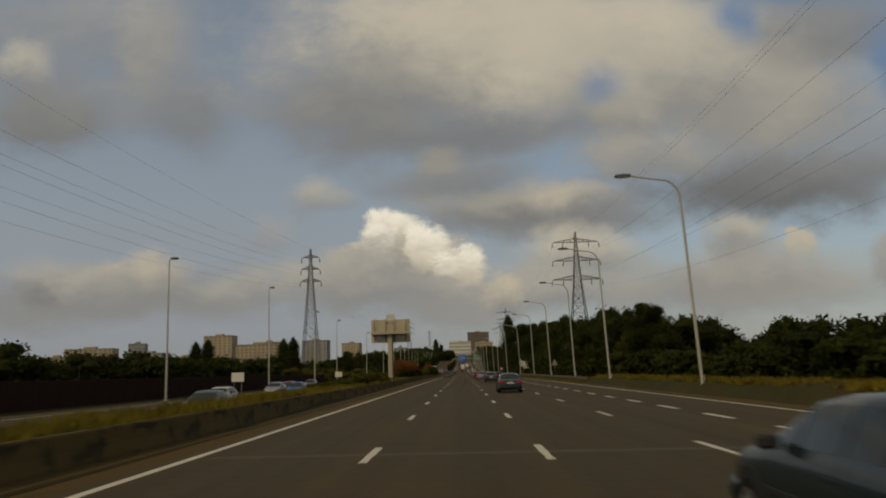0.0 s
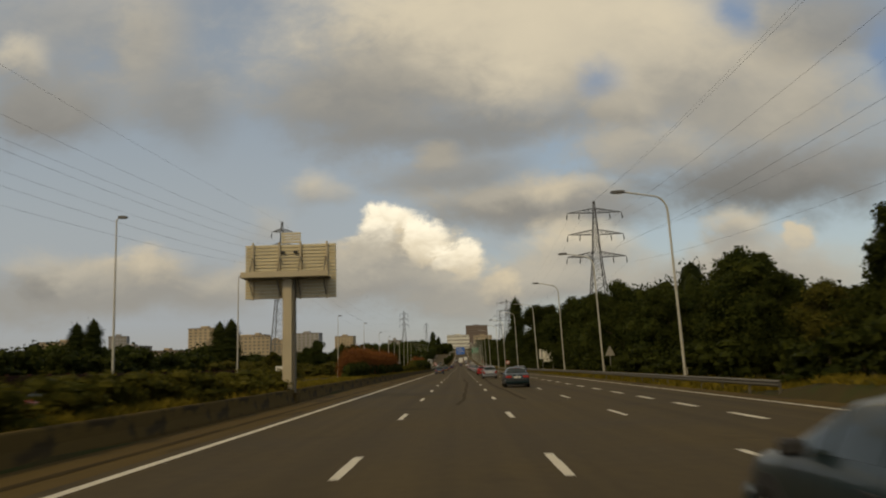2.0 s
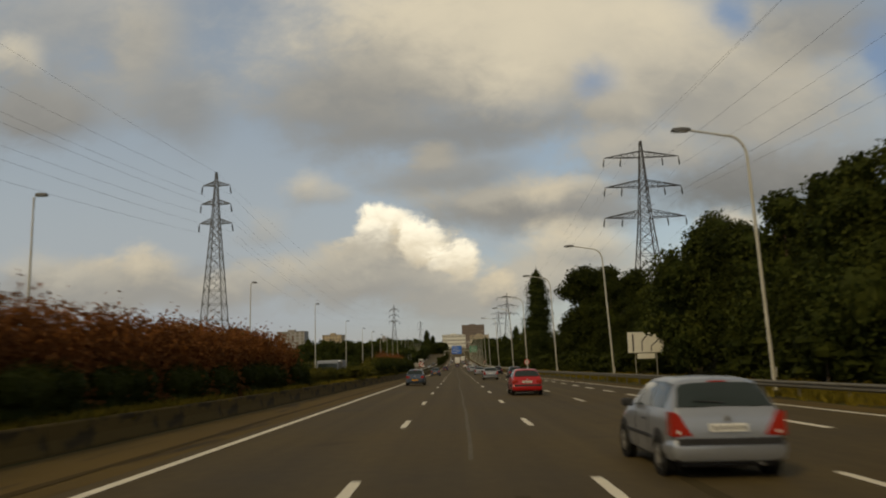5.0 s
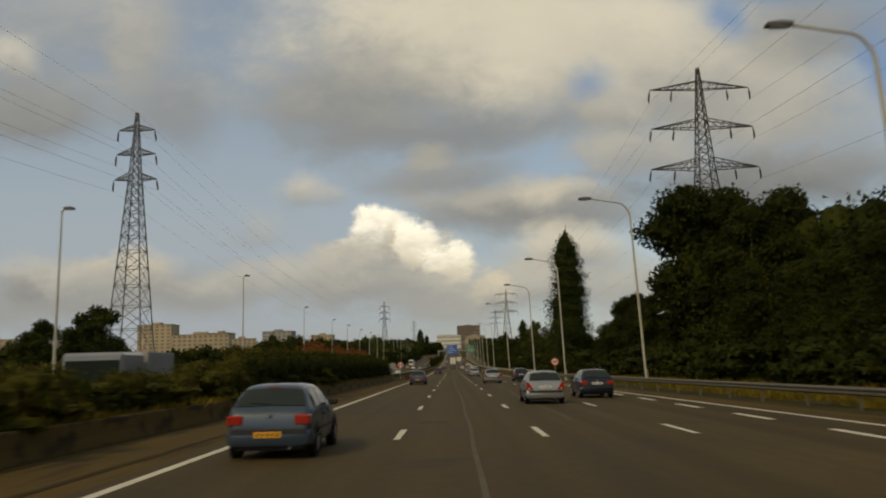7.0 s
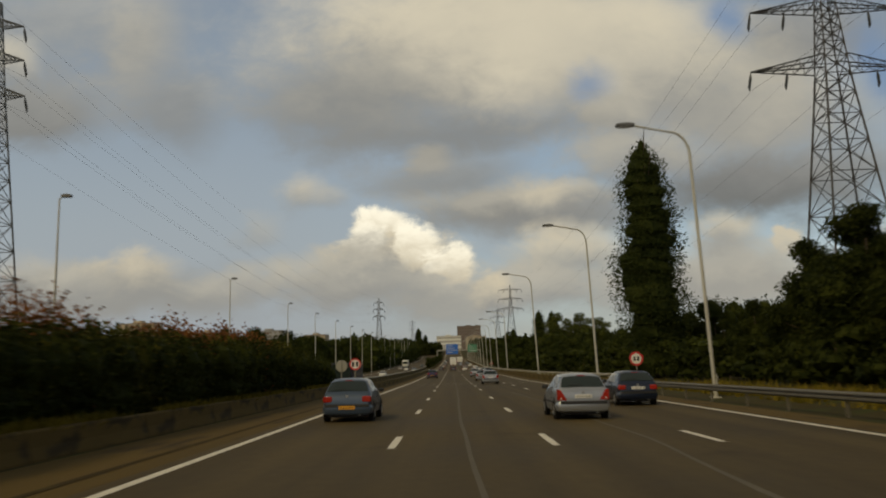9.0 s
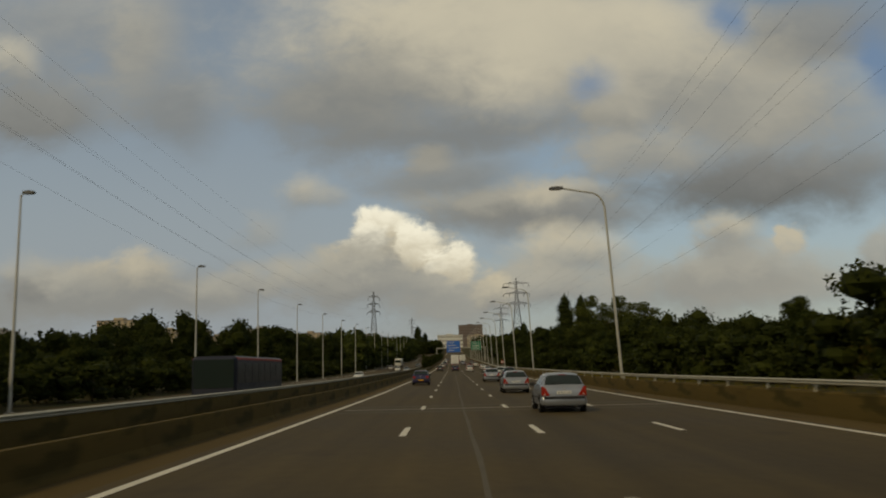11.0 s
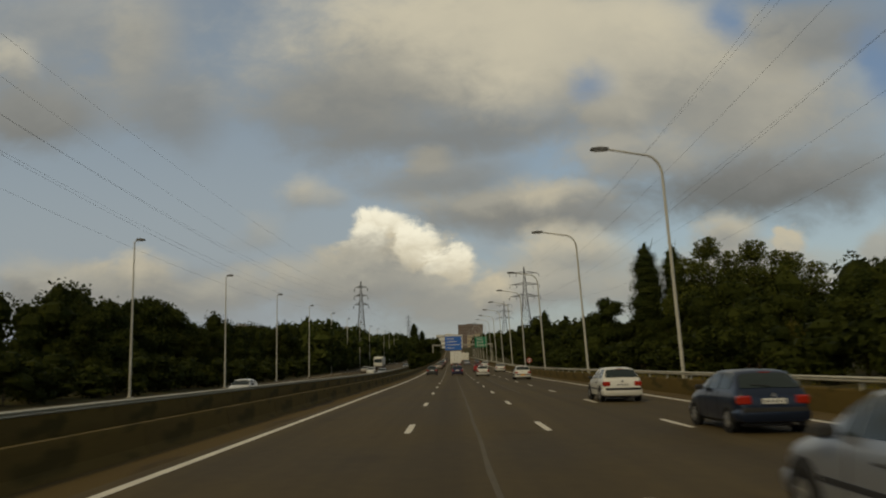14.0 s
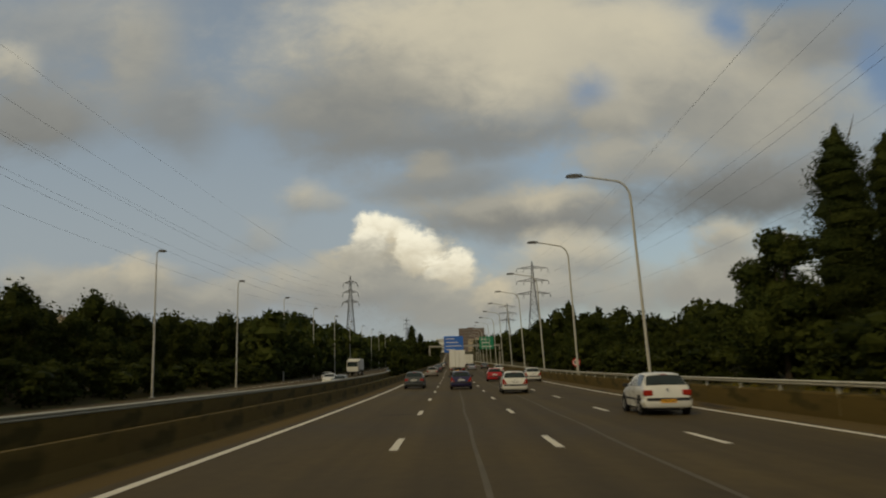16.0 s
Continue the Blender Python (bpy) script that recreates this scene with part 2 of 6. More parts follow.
def leafy(name, base, other, rough=0.75):
    """Foliage: two greens from clump to clump, a little light through the leaf."""
    m = bpy.data.materials.new(name)
    m.use_nodes = True
    nt = m.node_tree
    bsdf = nt.nodes["Principled BSDF"]
    bsdf.inputs["Roughness"].default_value = rough
    bsdf.inputs["Specular IOR Level"].default_value = 0.1
    rnd = nt.nodes.new("ShaderNodeNewGeometry").outputs["Random Per Island"]
    lump = nt.nodes.new("ShaderNodeTexNoise")
    lump.inputs["Scale"].default_value, lump.inputs["Detail"].default_value = 0.45, 3
    nt.links.new(nt.nodes.new("ShaderNodeNewGeometry").outputs["Position"], lump.inputs["Vector"])
    add = nt.nodes.new("ShaderNodeMath")
    add.operation = "MULTIPLY_ADD"
    add.inputs[1].default_value, add.inputs[2].default_value = 1.6, -0.75
    nt.links.new(lump.outputs[0], add.inputs[0])
    total = nt.nodes.new("ShaderNodeMath")
    total.operation = "MULTIPLY_ADD"
    total.use_clamp = True
    total.inputs[1].default_value = 0.55
    nt.links.new(rnd, total.inputs[0]), nt.links.new(add.outputs[0], total.inputs[2])
    mix = nt.nodes.new("ShaderNodeMix")
    mix.data_type = "RGBA"
    nt.links.new(total.outputs[0], mix.inputs[0])
    mix.inputs[6].default_value, mix.inputs[7].default_value = (*base, 1), (*other, 1)
    nt.links.new(mix.outputs[2], bsdf.inputs["Base Color"])
    thin = nt.nodes.new("ShaderNodeBsdfTranslucent")
    nt.links.new(mix.outputs[2], thin.inputs[0])
    both = nt.nodes.new("ShaderNodeMixShader")
    both.inputs[0].default_value = 0.18
    nt.links.new(bsdf.outputs[0], both.inputs[1]), nt.links.new(thin.outputs[0], both.inputs[2])
    nt.links.new(both.outputs[0], nt.nodes["Material Output"].inputs[0])
    return m


def asphalt(name, base):
    """Road surface: aggregate, darker wheel tracks along the lanes, tar stains, an even base toned brown for the warm
    light.
    """
    m = paint(name, base, 0.82, vary=0.42, scale=0.16, fine_scale=3.2, bump=0.35, stain=(base[0] * 0.62, base[1] * 0.62, base[2] * 0.64), stain_at=0.63)
    nt = m.node_tree
    bsdf = nt.nodes["Principled BSDF"]
    bsdf.inputs["Specular IOR Level"].default_value = 0.3
    old = bsdf.inputs["Base Color"].links[0].from_socket
    where = nt.nodes.new("ShaderNodeTexCoord").outputs["Object"]
    mp = nt.nodes.new("ShaderNodeMapping")
    mp.inputs["Scale"].default_value = (1.1, 0.012, 1)
    nt.links.new(where, mp.inputs[0])
    streak = nt.nodes.new("ShaderNodeTexNoise")
    streak.inputs["Scale"].default_value, streak.inputs["Detail"].default_value = 1.0, 4
    nt.links.new(mp.outputs[0], streak.inputs["Vector"])
    rng = nt.nodes.new("ShaderNodeMapRange")
    nt.links.new(streak.outputs[0], rng.inputs[0])
    for k, value in enumerate((0.3, 0.7, 0.78, 1.2)):
        rng.inputs[k + 1].default_value = value
    mul = nt.nodes.new("ShaderNodeVectorMath")
    mul.operation = "SCALE"
    nt.links.new(old, mul.inputs[0]), nt.links.new(rng.outputs[0], mul.inputs[3])
    nt.links.new(mul.outputs[0], bsdf.inputs["Base Color"])
    return m


def glass(name, base=(0.022, 0.032, 0.031)):
    m = bpy.data.materials.new(name)
    m.use_nodes = True
    b = m.node_tree.nodes["Principled BSDF"]
    b.inputs["Base Color"].default_value = (*base, 1)
    b.inputs["Roughness"].default_value, b.inputs["Specular IOR Level"].default_value = 0.05, 0.5
    b.inputs["Coat Weight"].default_value = 0.0
    return m


ASPHALT = asphalt("worn_asphalt", (0.076, 0.0540, 0.0200))
SHOULDER = paint("shoulder_asphalt", (0.108, 0.074, 0.025), 0.9, vary=0.3, scale=0.5, fine_scale=40, bump=0.3, stretch=(1, 0.15, 1), stain=(0.05, 0.038, 0.022), stain_at=0.56)
SEALED = paint("tar_joint", (0.054, 0.041, 0.019), 0.92, vary=0.3, scale=1.0)
PALE_JOINT = paint("dusty_joint", (0.13, 0.115, 0.09), 0.85, vary=0.3, scale=1.0)
BRIGHT_JOINT = paint("concrete_joint", (0.30, 0.28, 0.24), 0.85, vary=0.35, scale=0.8, stretch=(0.3, 1, 1))
LINE = paint("worn_road_paint", (0.72, 0.68, 0.58), 0.7, vary=0.2, scale=1.5, fine_scale=30, bump=0.1, stain=(0.3, 0.26, 0.19), stain_at=0.66)
EARTH = paint("verge_earth", (0.058, 0.048, 0.019), 0.95, vary=0.45, scale=0.25, fine_scale=6, bump=0.6, stain=(0.05, 0.056, 0.018), stain_at=0.5)
CONCRETE = paint("stained_concrete", (0.112, 0.078, 0.026), 0.9, vary=0.3, scale=0.7, fine_scale=25, bump=0.3, stretch=(1, 0.5, 1.5), stain=(0.05, 0.038, 0.02), stain_at=0.52)
DARK_CONCRETE = paint("dark_olive_concrete", (0.108, 0.076, 0.022), 0.92, vary=0.35, scale=0.6, fine_scale=25, bump=0.3, stretch=(1, 0.4, 1.5), stain=(0.060, 0.046, 0.013), stain_at=0.52)
STEEL = paint("galvanised_steel", (0.33, 0.315, 0.265), 0.5, 0.55, vary=0.18, scale=1.5, bump=0.05)
PALE_RAIL = paint("pale_galvanised_rail", (0.46, 0.44, 0.36), 0.6, 0.1, vary=0.2, scale=1.2, bump=0.05, stain=(0.28, 0.24, 0.17), stain_at=0.66)
DULL_STEEL = paint("weathered_guard_rail", (0.15, 0.138, 0.112), 0.6, 0.3, vary=0.3, scale=1.2, bump=0.1, stain=(0.16, 0.11, 0.07), stain_at=0.66)
LAMP_GREY = paint("lamp_paint", (0.50, 0.49, 0.44), 0.5, 0.15, vary=0.12, scale=1.0)
LAMP_HEAD = paint("lamp_head_grey", (0.12, 0.12, 0.12), 0.5, 0.2, vary=0.2)
PYLON_DARK = paint("dark_pylon_steel", (0.075, 0.075, 0.08), 0.65, 0.3, vary=0.25, scale=0.3)
PYLON_GREY = paint("grey_pylon_steel", (0.21, 0.22, 0.235), 0.6, 0.3, vary=0.2, scale=0.3)
INSULATOR = paint("insulator_glass", (0.05, 0.055, 0.06), 0.3, vary=0.2)
WIRE = paint("cable", (0.10, 0.10, 0.105), 0.6, 0.4, vary=0.1)
BOARD = paint("cream_painted_metal", (0.62, 0.55, 0.38), 0.55, vary=0.2, scale=0.8, bump=0.05, stain=(0.4, 0.32, 0.2), stain_at=0.64)
BOARD_BEAM = paint("beige_painted_beam", (0.46, 0.40, 0.29), 0.6, vary=0.2, scale=0.6)
DIRT = paint("gutter_dirt", (0.052, 0.036, 0.013), 0.95, vary=0.5, scale=0.8, fine_scale=9, bump=0.6, stretch=(1, 0.3, 1), stain=(0.10, 0.08, 0.024), stain_at=0.6)
BARK = paint("bark", (0.09, 0.07, 0.05), 0.95, vary=0.4, scale=2, fine_scale=18, bump=0.8, stretch=(1, 1, 0.25))
LEAF_DARK = leafy("dark_leaves", (0.016, 0.023, 0.004), (0.056, 0.066, 0.011))
LEAF_MID = leafy("green_leaves", (0.024, 0.036, 0.008), (0.075, 0.086, 0.018))
LEAF_DRY = leafy("yellowing_leaves", (0.055, 0.06, 0.012), (0.13, 0.11, 0.022))
LEAF_PALE = leafy("pale_green_leaves", (0.058, 0.072, 0.015), (0.125, 0.135, 0.029))
LEAF_SCRUB = leafy("olive_scrub_leaves", (0.046, 0.050, 0.008), (0.125, 0.110, 0.018))
LEAF_RUST = leafy("rust_leaves", (0.15, 0.060, 0.020), (0.27, 0.105, 0.034))
LEAF_POPLAR = leafy("poplar_leaves", (0.020, 0.030, 0.007), (0.05, 0.06, 0.013))
GRASS = leafy("dry_grass", (0.115, 0.098, 0.014), (0.29, 0.215, 0.032))
BROWN_WALL = paint("dark_red_screen", (0.042, 0.018, 0.014), 0.85, vary=0.35, scale=0.6, fine_scale=12, bump=0.4)
RUBBER = paint("tyre", (0.018, 0.018, 0.018), 0.85, vary=0.2, scale=8)
RIM = paint("wheel_rim", (0.42, 0.42, 0.42), 0.35, 0.8, vary=0.1)
TRIM = paint("black_plastic", (0.022, 0.022, 0.024), 0.55, vary=0.2, scale=10)
GLASS = glass("car_glass")
TINTED = paint("dark_tinted_glazing", (0.012, 0.013, 0.018), 0.35, vary=0.15, scale=2, bump=0.0)
TAIL = paint("tail_lamp_red", (0.34, 0.018, 0.010), 0.2, vary=0.15, scale=10, coat=0.8, bump=0)
CLEAR = paint("clear_lamp", (0.6, 0.58, 0.55), 0.15, vary=0.1, coat=0.8, bump=0)
PLATE_WHITE = paint("white_plate", (0.72, 0.72, 0.70), 0.5, vary=0.08)
PLATE_YELLOW = paint("yellow_plate", (0.80, 0.38, 0.02), 0.5, vary=0.08)
INK = paint("dark_print", (0.03, 0.03, 0.035), 0.6, vary=0.1)
SIGN_WHITE = paint("white_sign", (0.70, 0.70, 0.66), 0.5, vary=0.12, scale=2)
SIGN_BACK = paint("sign_back_grey", (0.33, 0.315, 0.265), 0.5, 0.4, vary=0.15, scale=2)
SIGN_BLUE = paint("blue_sign", (0.02, 0.13, 0.52), 0.5, vary=0.1, scale=1)
SIGN_GREEN = paint("green_sign", (0.0, 0.20, 0.10), 0.5, vary=0.1, scale=1)
SIGN_RED = paint("red_sign", (0.55, 0.03, 0.03), 0.5, vary=0.1)
PLASTER = paint("beige_plaster", (0.46, 0.38, 0.27), 0.9, vary=0.3, scale=0.06, fine_scale=1.5)
PLASTER_GREY = paint("grey_plaster", (0.34, 0.34, 0.35), 0.9, vary=0.15, scale=0.05, fine_scale=1.5)
BROWN_CLAD = paint("brown_cladding", (0.15, 0.11, 0.10), 0.8, vary=0.15, scale=0.05, fine_scale=1.5)
ROOF = paint("flat_roof", (0.20, 0.17, 0.15), 0.9, vary=0.2, scale=0.1)
DARK_PANE = paint("far_window", (0.19, 0.175, 0.15), 0.35, vary=0.3, scale=0.2, bump=0)


def car_paint(name, base, metal=0.3):
    return paint(name, base, 0.30, metal, vary=0.08, scale=1.5, fine_scale=40, bump=0.0, coat=0.45, stain=tuple(c * 0.7 + 0.02 for c in base), stain_at=0.68)

# ---------------------------------------------------------------- small builders


def part(name, bm, material, parent=None, label="", smooth=None):
    """Links a bmesh as one mesh object, under a thing or a part."""
    me = bpy.data.meshes.new(name)
    bm.to_mesh(me)
    bm.free()
    return part_mesh(name, me, material, parent, label, smooth)


def part_mesh(name, me, material, parent=None, label="", smooth=None):
    if material and not me.materials:
        me.materials.append(material)
    if smooth is not None:
        me.shade_smooth() if smooth >= 180 else me.set_sharp_from_angle(angle=radians(smooth))
        if smooth < 180:
            for p in me.polygons:
                p.use_smooth = True
    ob = new(name, me)
    if parent:
        ob.parent = parent
    return tagged(ob, label) if label else ob


def thing(name, label, category, at=None, group="", kind=""):
    ob = new(name)
    ob.empty_display_size = 0.3
    ob.matrix_basis = at if at is not None else Matrix()
    return tagged(ob, label, category, group, kind)


def block(bm, x0, x1, y0, y1, z0, z1, m=None, bevel=0.0):
    vs = [bm.verts.new((x, y, z)) for z in (z0, z1) for x, y in ((x0, y0), (x1, y0), (x1, y1), (x0, y1))]
    fs = [bm.faces.new([vs[k] for k in q]) for q in ((3, 2, 1, 0), (4, 5, 6, 7), (0, 1, 5, 4), (1, 2, 6, 5), (2, 3, 7, 6), (3, 0, 4, 7))]
    if bevel:
        out = bmesh.ops.bevel(bm, geom=list({e for f in fs for e in f.edges}), offset=bevel, segments=1, affect="EDGES")
        vs = list({v for f in out["faces"] for v in f.verts} | {v for v in vs if v.is_valid})
    if m is not None:
        bmesh.ops.transform(bm, matrix=m, verts=vs)
    return bm


def boxed(x0, x1, y0, y1, z0, z1, bevel=0.0):
    return block(bmesh.new(), x0, x1, y0, y1, z0, z1, None, bevel)


def tube(bm, points, radii, sides=8, cap=True):
    """A tube along a line of points; radii: one, or one a point."""
    pts = [Vector(p) for p in points]
    radii = [radii] * len(pts) if isinstance(radii, (int, float)) else radii
    rings = []
    for k, p in enumerate(pts):
        way = (pts[min(k + 1, len(pts) - 1)] - pts[max(k - 1, 0)]).normalized()
        side = way.orthogonal() if abs(way.z) > 0.9 else way.cross(Vector((0, 0, 1)))
        if abs(way.z) > 0.9:
            side = Vector((1, 0, 0)) - way * way.x
        side.normalize()
        other = way.cross(side)
        rings.append([bm.verts.new(p + (side * math.cos(a) + other * math.sin(a)) * radii[k])
                      for a in (2 * math.pi * j / sides for j in range(sides))])
    for a, b in zip(rings, rings[1:]):
        for j in range(sides):
            bm.faces.new((a[j], a[(j + 1) % sides], b[(j + 1) % sides], b[j]))
    if cap:
        bm.faces.new(rings[0][::-1]), bm.faces.new(rings[-1])
    return bm


def extruded(points, depth):
    """A flat outline (x, z), given a depth along y."""
    bm = bmesh.new()
    a = [bm.verts.new((x, 0, z)) for x, z in points]
    b = [bm.verts.new((x, depth, z)) for x, z in points]
    n = len(a)
    bm.faces.new(a), bm.faces.new(b[::-1])
    for k in range(n):
        bm.faces.new((a[k], b[k], b[(k + 1) % n], a[(k + 1) % n]))
    bmesh.ops.recalc_face_normals(bm, faces=bm.faces)
    return bm


def disc(radius, depth, sides=20):
    return extruded([(radius * math.cos(2 * math.pi * k / sides), radius * math.sin(2 * math.pi * k / sides)) for k in range(sides)], depth)


# ---------------------------------------------------------------- the lie of the land
FALL = 0.006             # the carriageway falls towards the right


def wall_x(y):
    """The low wall on the median draws away from the lanes."""
    return float(np.interp(y, (20, 93, 130), (-7.5, -8.2, -8.85)))


def road_z(x, y):
    return -FALL * x + rise_at(y)


def ground_z(x, y):
    if x < -11:
        base = -0.45 if x > -31 else -0.45 + min(1.0, (-31 - x) / 8) * 0.5
    elif x < (wall_x(y) if y < 302 else -7.6):
        base = 0.45 if y < 302 else 0.20
    elif x < 13:
        base = -FALL * x - 0.12
    else:
        base = -0.2 + min(1.0, (x - 13) / 10) * 0.7
    far = max(0.0, min(1.0, (abs(x + 5) - 60) / 150))
    return base + rise_at(y) * (1 - 0.6 * far)


EDGE_X = ((-60, 11.8), (140, 12.1), (250, 8.9), (340, 8.75), (2400, 8.6))     # the right edge line: the entry lane runs out


def edge_x(y):
    for (y0, x0), (y1, x1) in zip(EDGE_X, EDGE_X[1:]):
        if y <= y1:
            return x0 + (x1 - x0) * (y - y0) / (y1 - y0)
    return EDGE_X[-1][1]


def stations(y0, y1):
    ys, y = [], y0
    while y < y1:
        ys.append(y)
        y += 10 if y < 640 else 20 if y < 1000 else 60
    return ys + [y1]


def strip(name, material, left, right, y0, y1, lift, kind_label, category, height=road_z, kind="structure"):
    """A ribbon along the road between two sides (numbers or functions of y)."""
    bm = bmesh.new()
    last = None
    for y in stations(y0, y1):
        a, b = [f(y) if callable(f) else f for f in (left, right)]
        row = [bm.verts.new((x, y, height(x, y) + lift)) for x in (a, b)]
        if last:
            bm.faces.new((last[0], last[1], row[1], row[0]))
        last = row
    return tagged(part(name, bm, material), kind_label, category, kind=kind)

# ---------------------------------------------------------------- ground, roads, markings
bm = bmesh.new()
gx = [-2200, -1200, -600, -300, -160, -90, -60, -45, -39, -31.5, -31, -11.2, -10.9, -9.3, -8.9, -8.6, -8.0, -7.7, -7.4, 5, 12.9, 13.1, 16, 20, 24, 32, 60, 120, 300, 600, 1200, 2200]
gy = [-300, -100] + [y for y in range(-40, 300, 20)] + [301, 303] + [y for y in range(320, 1000, 20)] + [1000, 1100, 1200, 1350, 1500, 2000, 2800, 4200]
grid = [[bm.verts.new((x, y, ground_z(x, y) - 0.04)) for x in gx] for y in gy]
for r0, r1 in zip(grid, grid[1:]):
    for k in range(len(gx) - 1):
        bm.faces.new((r0[k], r0[k + 1], r1[k + 1], r1[k]))
tagged(part("ground", bm, EARTH), "dry grassy earth beside the motorway", "ground", kind="structure")

road = strip("road", ASPHALT, -6.0, lambda y: edge_x(y) + 0.35, -60, 2300, 0.0, "worn brownish grey motorway asphalt", "road")
strip("shoulder_left", SHOULDER, lambda y: wall_x(y) - 0.05 if y < 302 else -7.2, -6.0, -60, 2300, -0.004, "dusty hard strip beside the median wall", "shoulder")
strip("shoulder_right", SHOULDER, lambda y: edge_x(y) + 0.35, lambda y: edge_x(y) + 1.7, -60, 2300, -0.004, "dusty paved shoulder", "shoulder")


def far_road_z(x, y):
    return -0.40 + rise_at(y)


strip("road_opposite", ASPHALT, -29.2, -11.3, -60, 1012, 0.0, "opposite carriageway of worn grey asphalt", "road", far_road_z)


def ribbon_line(x, y0, y1, width, material, label, height=road_z, name="lane_line"):
    left = (lambda y: x(y) - width / 2) if callable(x) else x - width / 2
    right = (lambda y: x(y) + width / 2) if callable(x) else x + width / 2
    return strip(name, material, left, right, y0, y1, 0.005, label, "road marking", height)


ribbon_line(-5.58, -60, 1200, 0.20, LINE, "solid white line along the fast lane")
ribbon_line(edge_x, -60, 1200, 0.22, LINE, "solid white line along the road's right edge")
ribbon_line(-11.9, -60, 1000, 0.2, LINE, "solid white line of the opposite carriageway", far_road_z)
ribbon_line(-26.3, -60, 1000, 0.2, LINE, "solid white line of the opposite carriageway", far_road_z)


def dash_mesh(length, width, seed):
    """One painted dash with slightly ragged ends."""
    rnd = random.Random(seed)
    bm = bmesh.new()
    n = 6
    left = [bm.verts.new((-width / 2 + rnd.uniform(-0.012, 0.012), length * k / n, 0)) for k in range(n + 1)]
    right = [bm.verts.new((width / 2 + rnd.uniform(-0.012, 0.012), length * k / n, 0)) for k in range(n + 1)]
    for k in range(n):
        bm.faces.new((left[k], right[k], right[k + 1], left[k + 1]))
    me = bpy.data.meshes.new("lane_dash")
    bm.to_mesh(me)
    bm.free()
    me.materials.append(LINE)
    return me


dash_meshes = [dash_mesh(3.0, 0.17, s) for s in range(5)]
wide_dashes = [dash_mesh(3.0, 0.26, s) for s in range(3)]


def dashes(x, first, step, y0, y1, meshes, height=road_z, parent=road):
    k = math.ceil((y0 - first) / step)
    while first + k * step < y1:
        y = first + k * step
        ob = new("lane_dash", meshes[k % len(meshes)])
        ob.parent = parent
        up = height(x, y + 1.5 + 0.5) - height(x, y + 1.5 - 0.5)
        ob.matrix_basis = Matrix.Translation((x, y, height(x, y) + 0.006)) @ pose(0, 0, 0, math.degrees(math.atan(up)), math.degrees(FALL) if parent is road else 0, 0)
        k += 1


for lane_x in (-1.9, 1.62, 5.15):
    dashes(lane_x, 1.6, 13.0, -20, 292, dash_meshes)
    dashes(lane_x, 5.24, 13.0, 292, 760, dash_meshes)
dashes(8.45, 5.4, 6.5, -20, 245, wide_dashes)
far_road = bpy.data.objects["road_opposite"]
for lane_x in (-15.5, -19.1, -22.7):
    dashes(lane_x, 4.0, 13.0, 0, 420, dash_meshes, far_road_z, far_road)


def joint(x, y0, y1, width, sway, material, seed, name="sealed_joint"):
    """A tarred or dusty seam that wanders along the lane."""
    def at(y):
        return x + sway * noise.noise((y * 0.02, seed, 0)) + 0.3 * sway * noise.noise((y * 0.12, seed, 7))
    bm = bmesh.new()
    last = None
    y = y0
    while y <= y1:
        w = width * (0.7 + 0.6 * abs(noise.noise((y * 0.3, seed, 3))))
        row = [bm.verts.new((at(y) + s * w / 2, y, road_z(at(y), y) + 0.0035)) for s in (-1, 1)]
        if last:
            bm.faces.new((last[0], last[1], row[1], row[0]))
        last = row
        y += 2.0
    tagged(part(name, bm, material), "wandering seam in the road surface", "road joint", kind="structure")


joint(0.2, 88, 146, 0.22, 0.9, SEALED, 1)
joint(2.9, 92, 150, 0.26, 0.7, SEALED, 2)
joint(-6.72, -40, 302, 0.26, 0.12, DIRT, 8, "gutter_dirt")
joint(-0.17, 150, 620, 0.12, 0.25, PALE_JOINT, 3)
joint(3.4, 215, 300, 0.13, 0.9, PALE_JOINT, 4)
joint(3.05, 420, 600, 0.13, 0.3, PALE_JOINT, 5)
for cross_y, surface in ((15.9, PALE_JOINT), (330.6, BRIGHT_JOINT), (328.4, PALE_JOINT), (333.0, PALE_JOINT)):
    strip("expansion_joint", surface, -5.2, lambda y: 8.8, cross_y, cross_y + 0.35, 0.0045, "pale joint across the lanes", "road joint")


# ---------------------------------------------------------------- walls and rails along the road
def run_of(profile, x, y0, y1, name, material, label, category, height=ground_z, step=6.0, gap=0.03):
    """A wall cast in lengths: the outline (x, z) carried along y, one object a length under one thing."""
    top = thing(name, label, category, kind="structure")
    at = x if callable(x) else lambda y: x
    me = bpy.data.meshes.new(name)
    bm = extruded(profile, step - gap)
    bm.to_mesh(me)
    bm.free()
    me.materials.append(material)
    y = y0
    while y < y1:
        ob = new("wall_length", me)
        ob.parent = top
        slope = math.degrees(math.atan((height(x, y + step) - height(x, y)) / step))
        ob.matrix_basis = Matrix.Translation((at(y), y, height(x, y))) @ pose(0, 0, 0, slope, 0, -math.degrees(math.atan((at(y + step) - at(y)) / step)))
        y += step
    return top


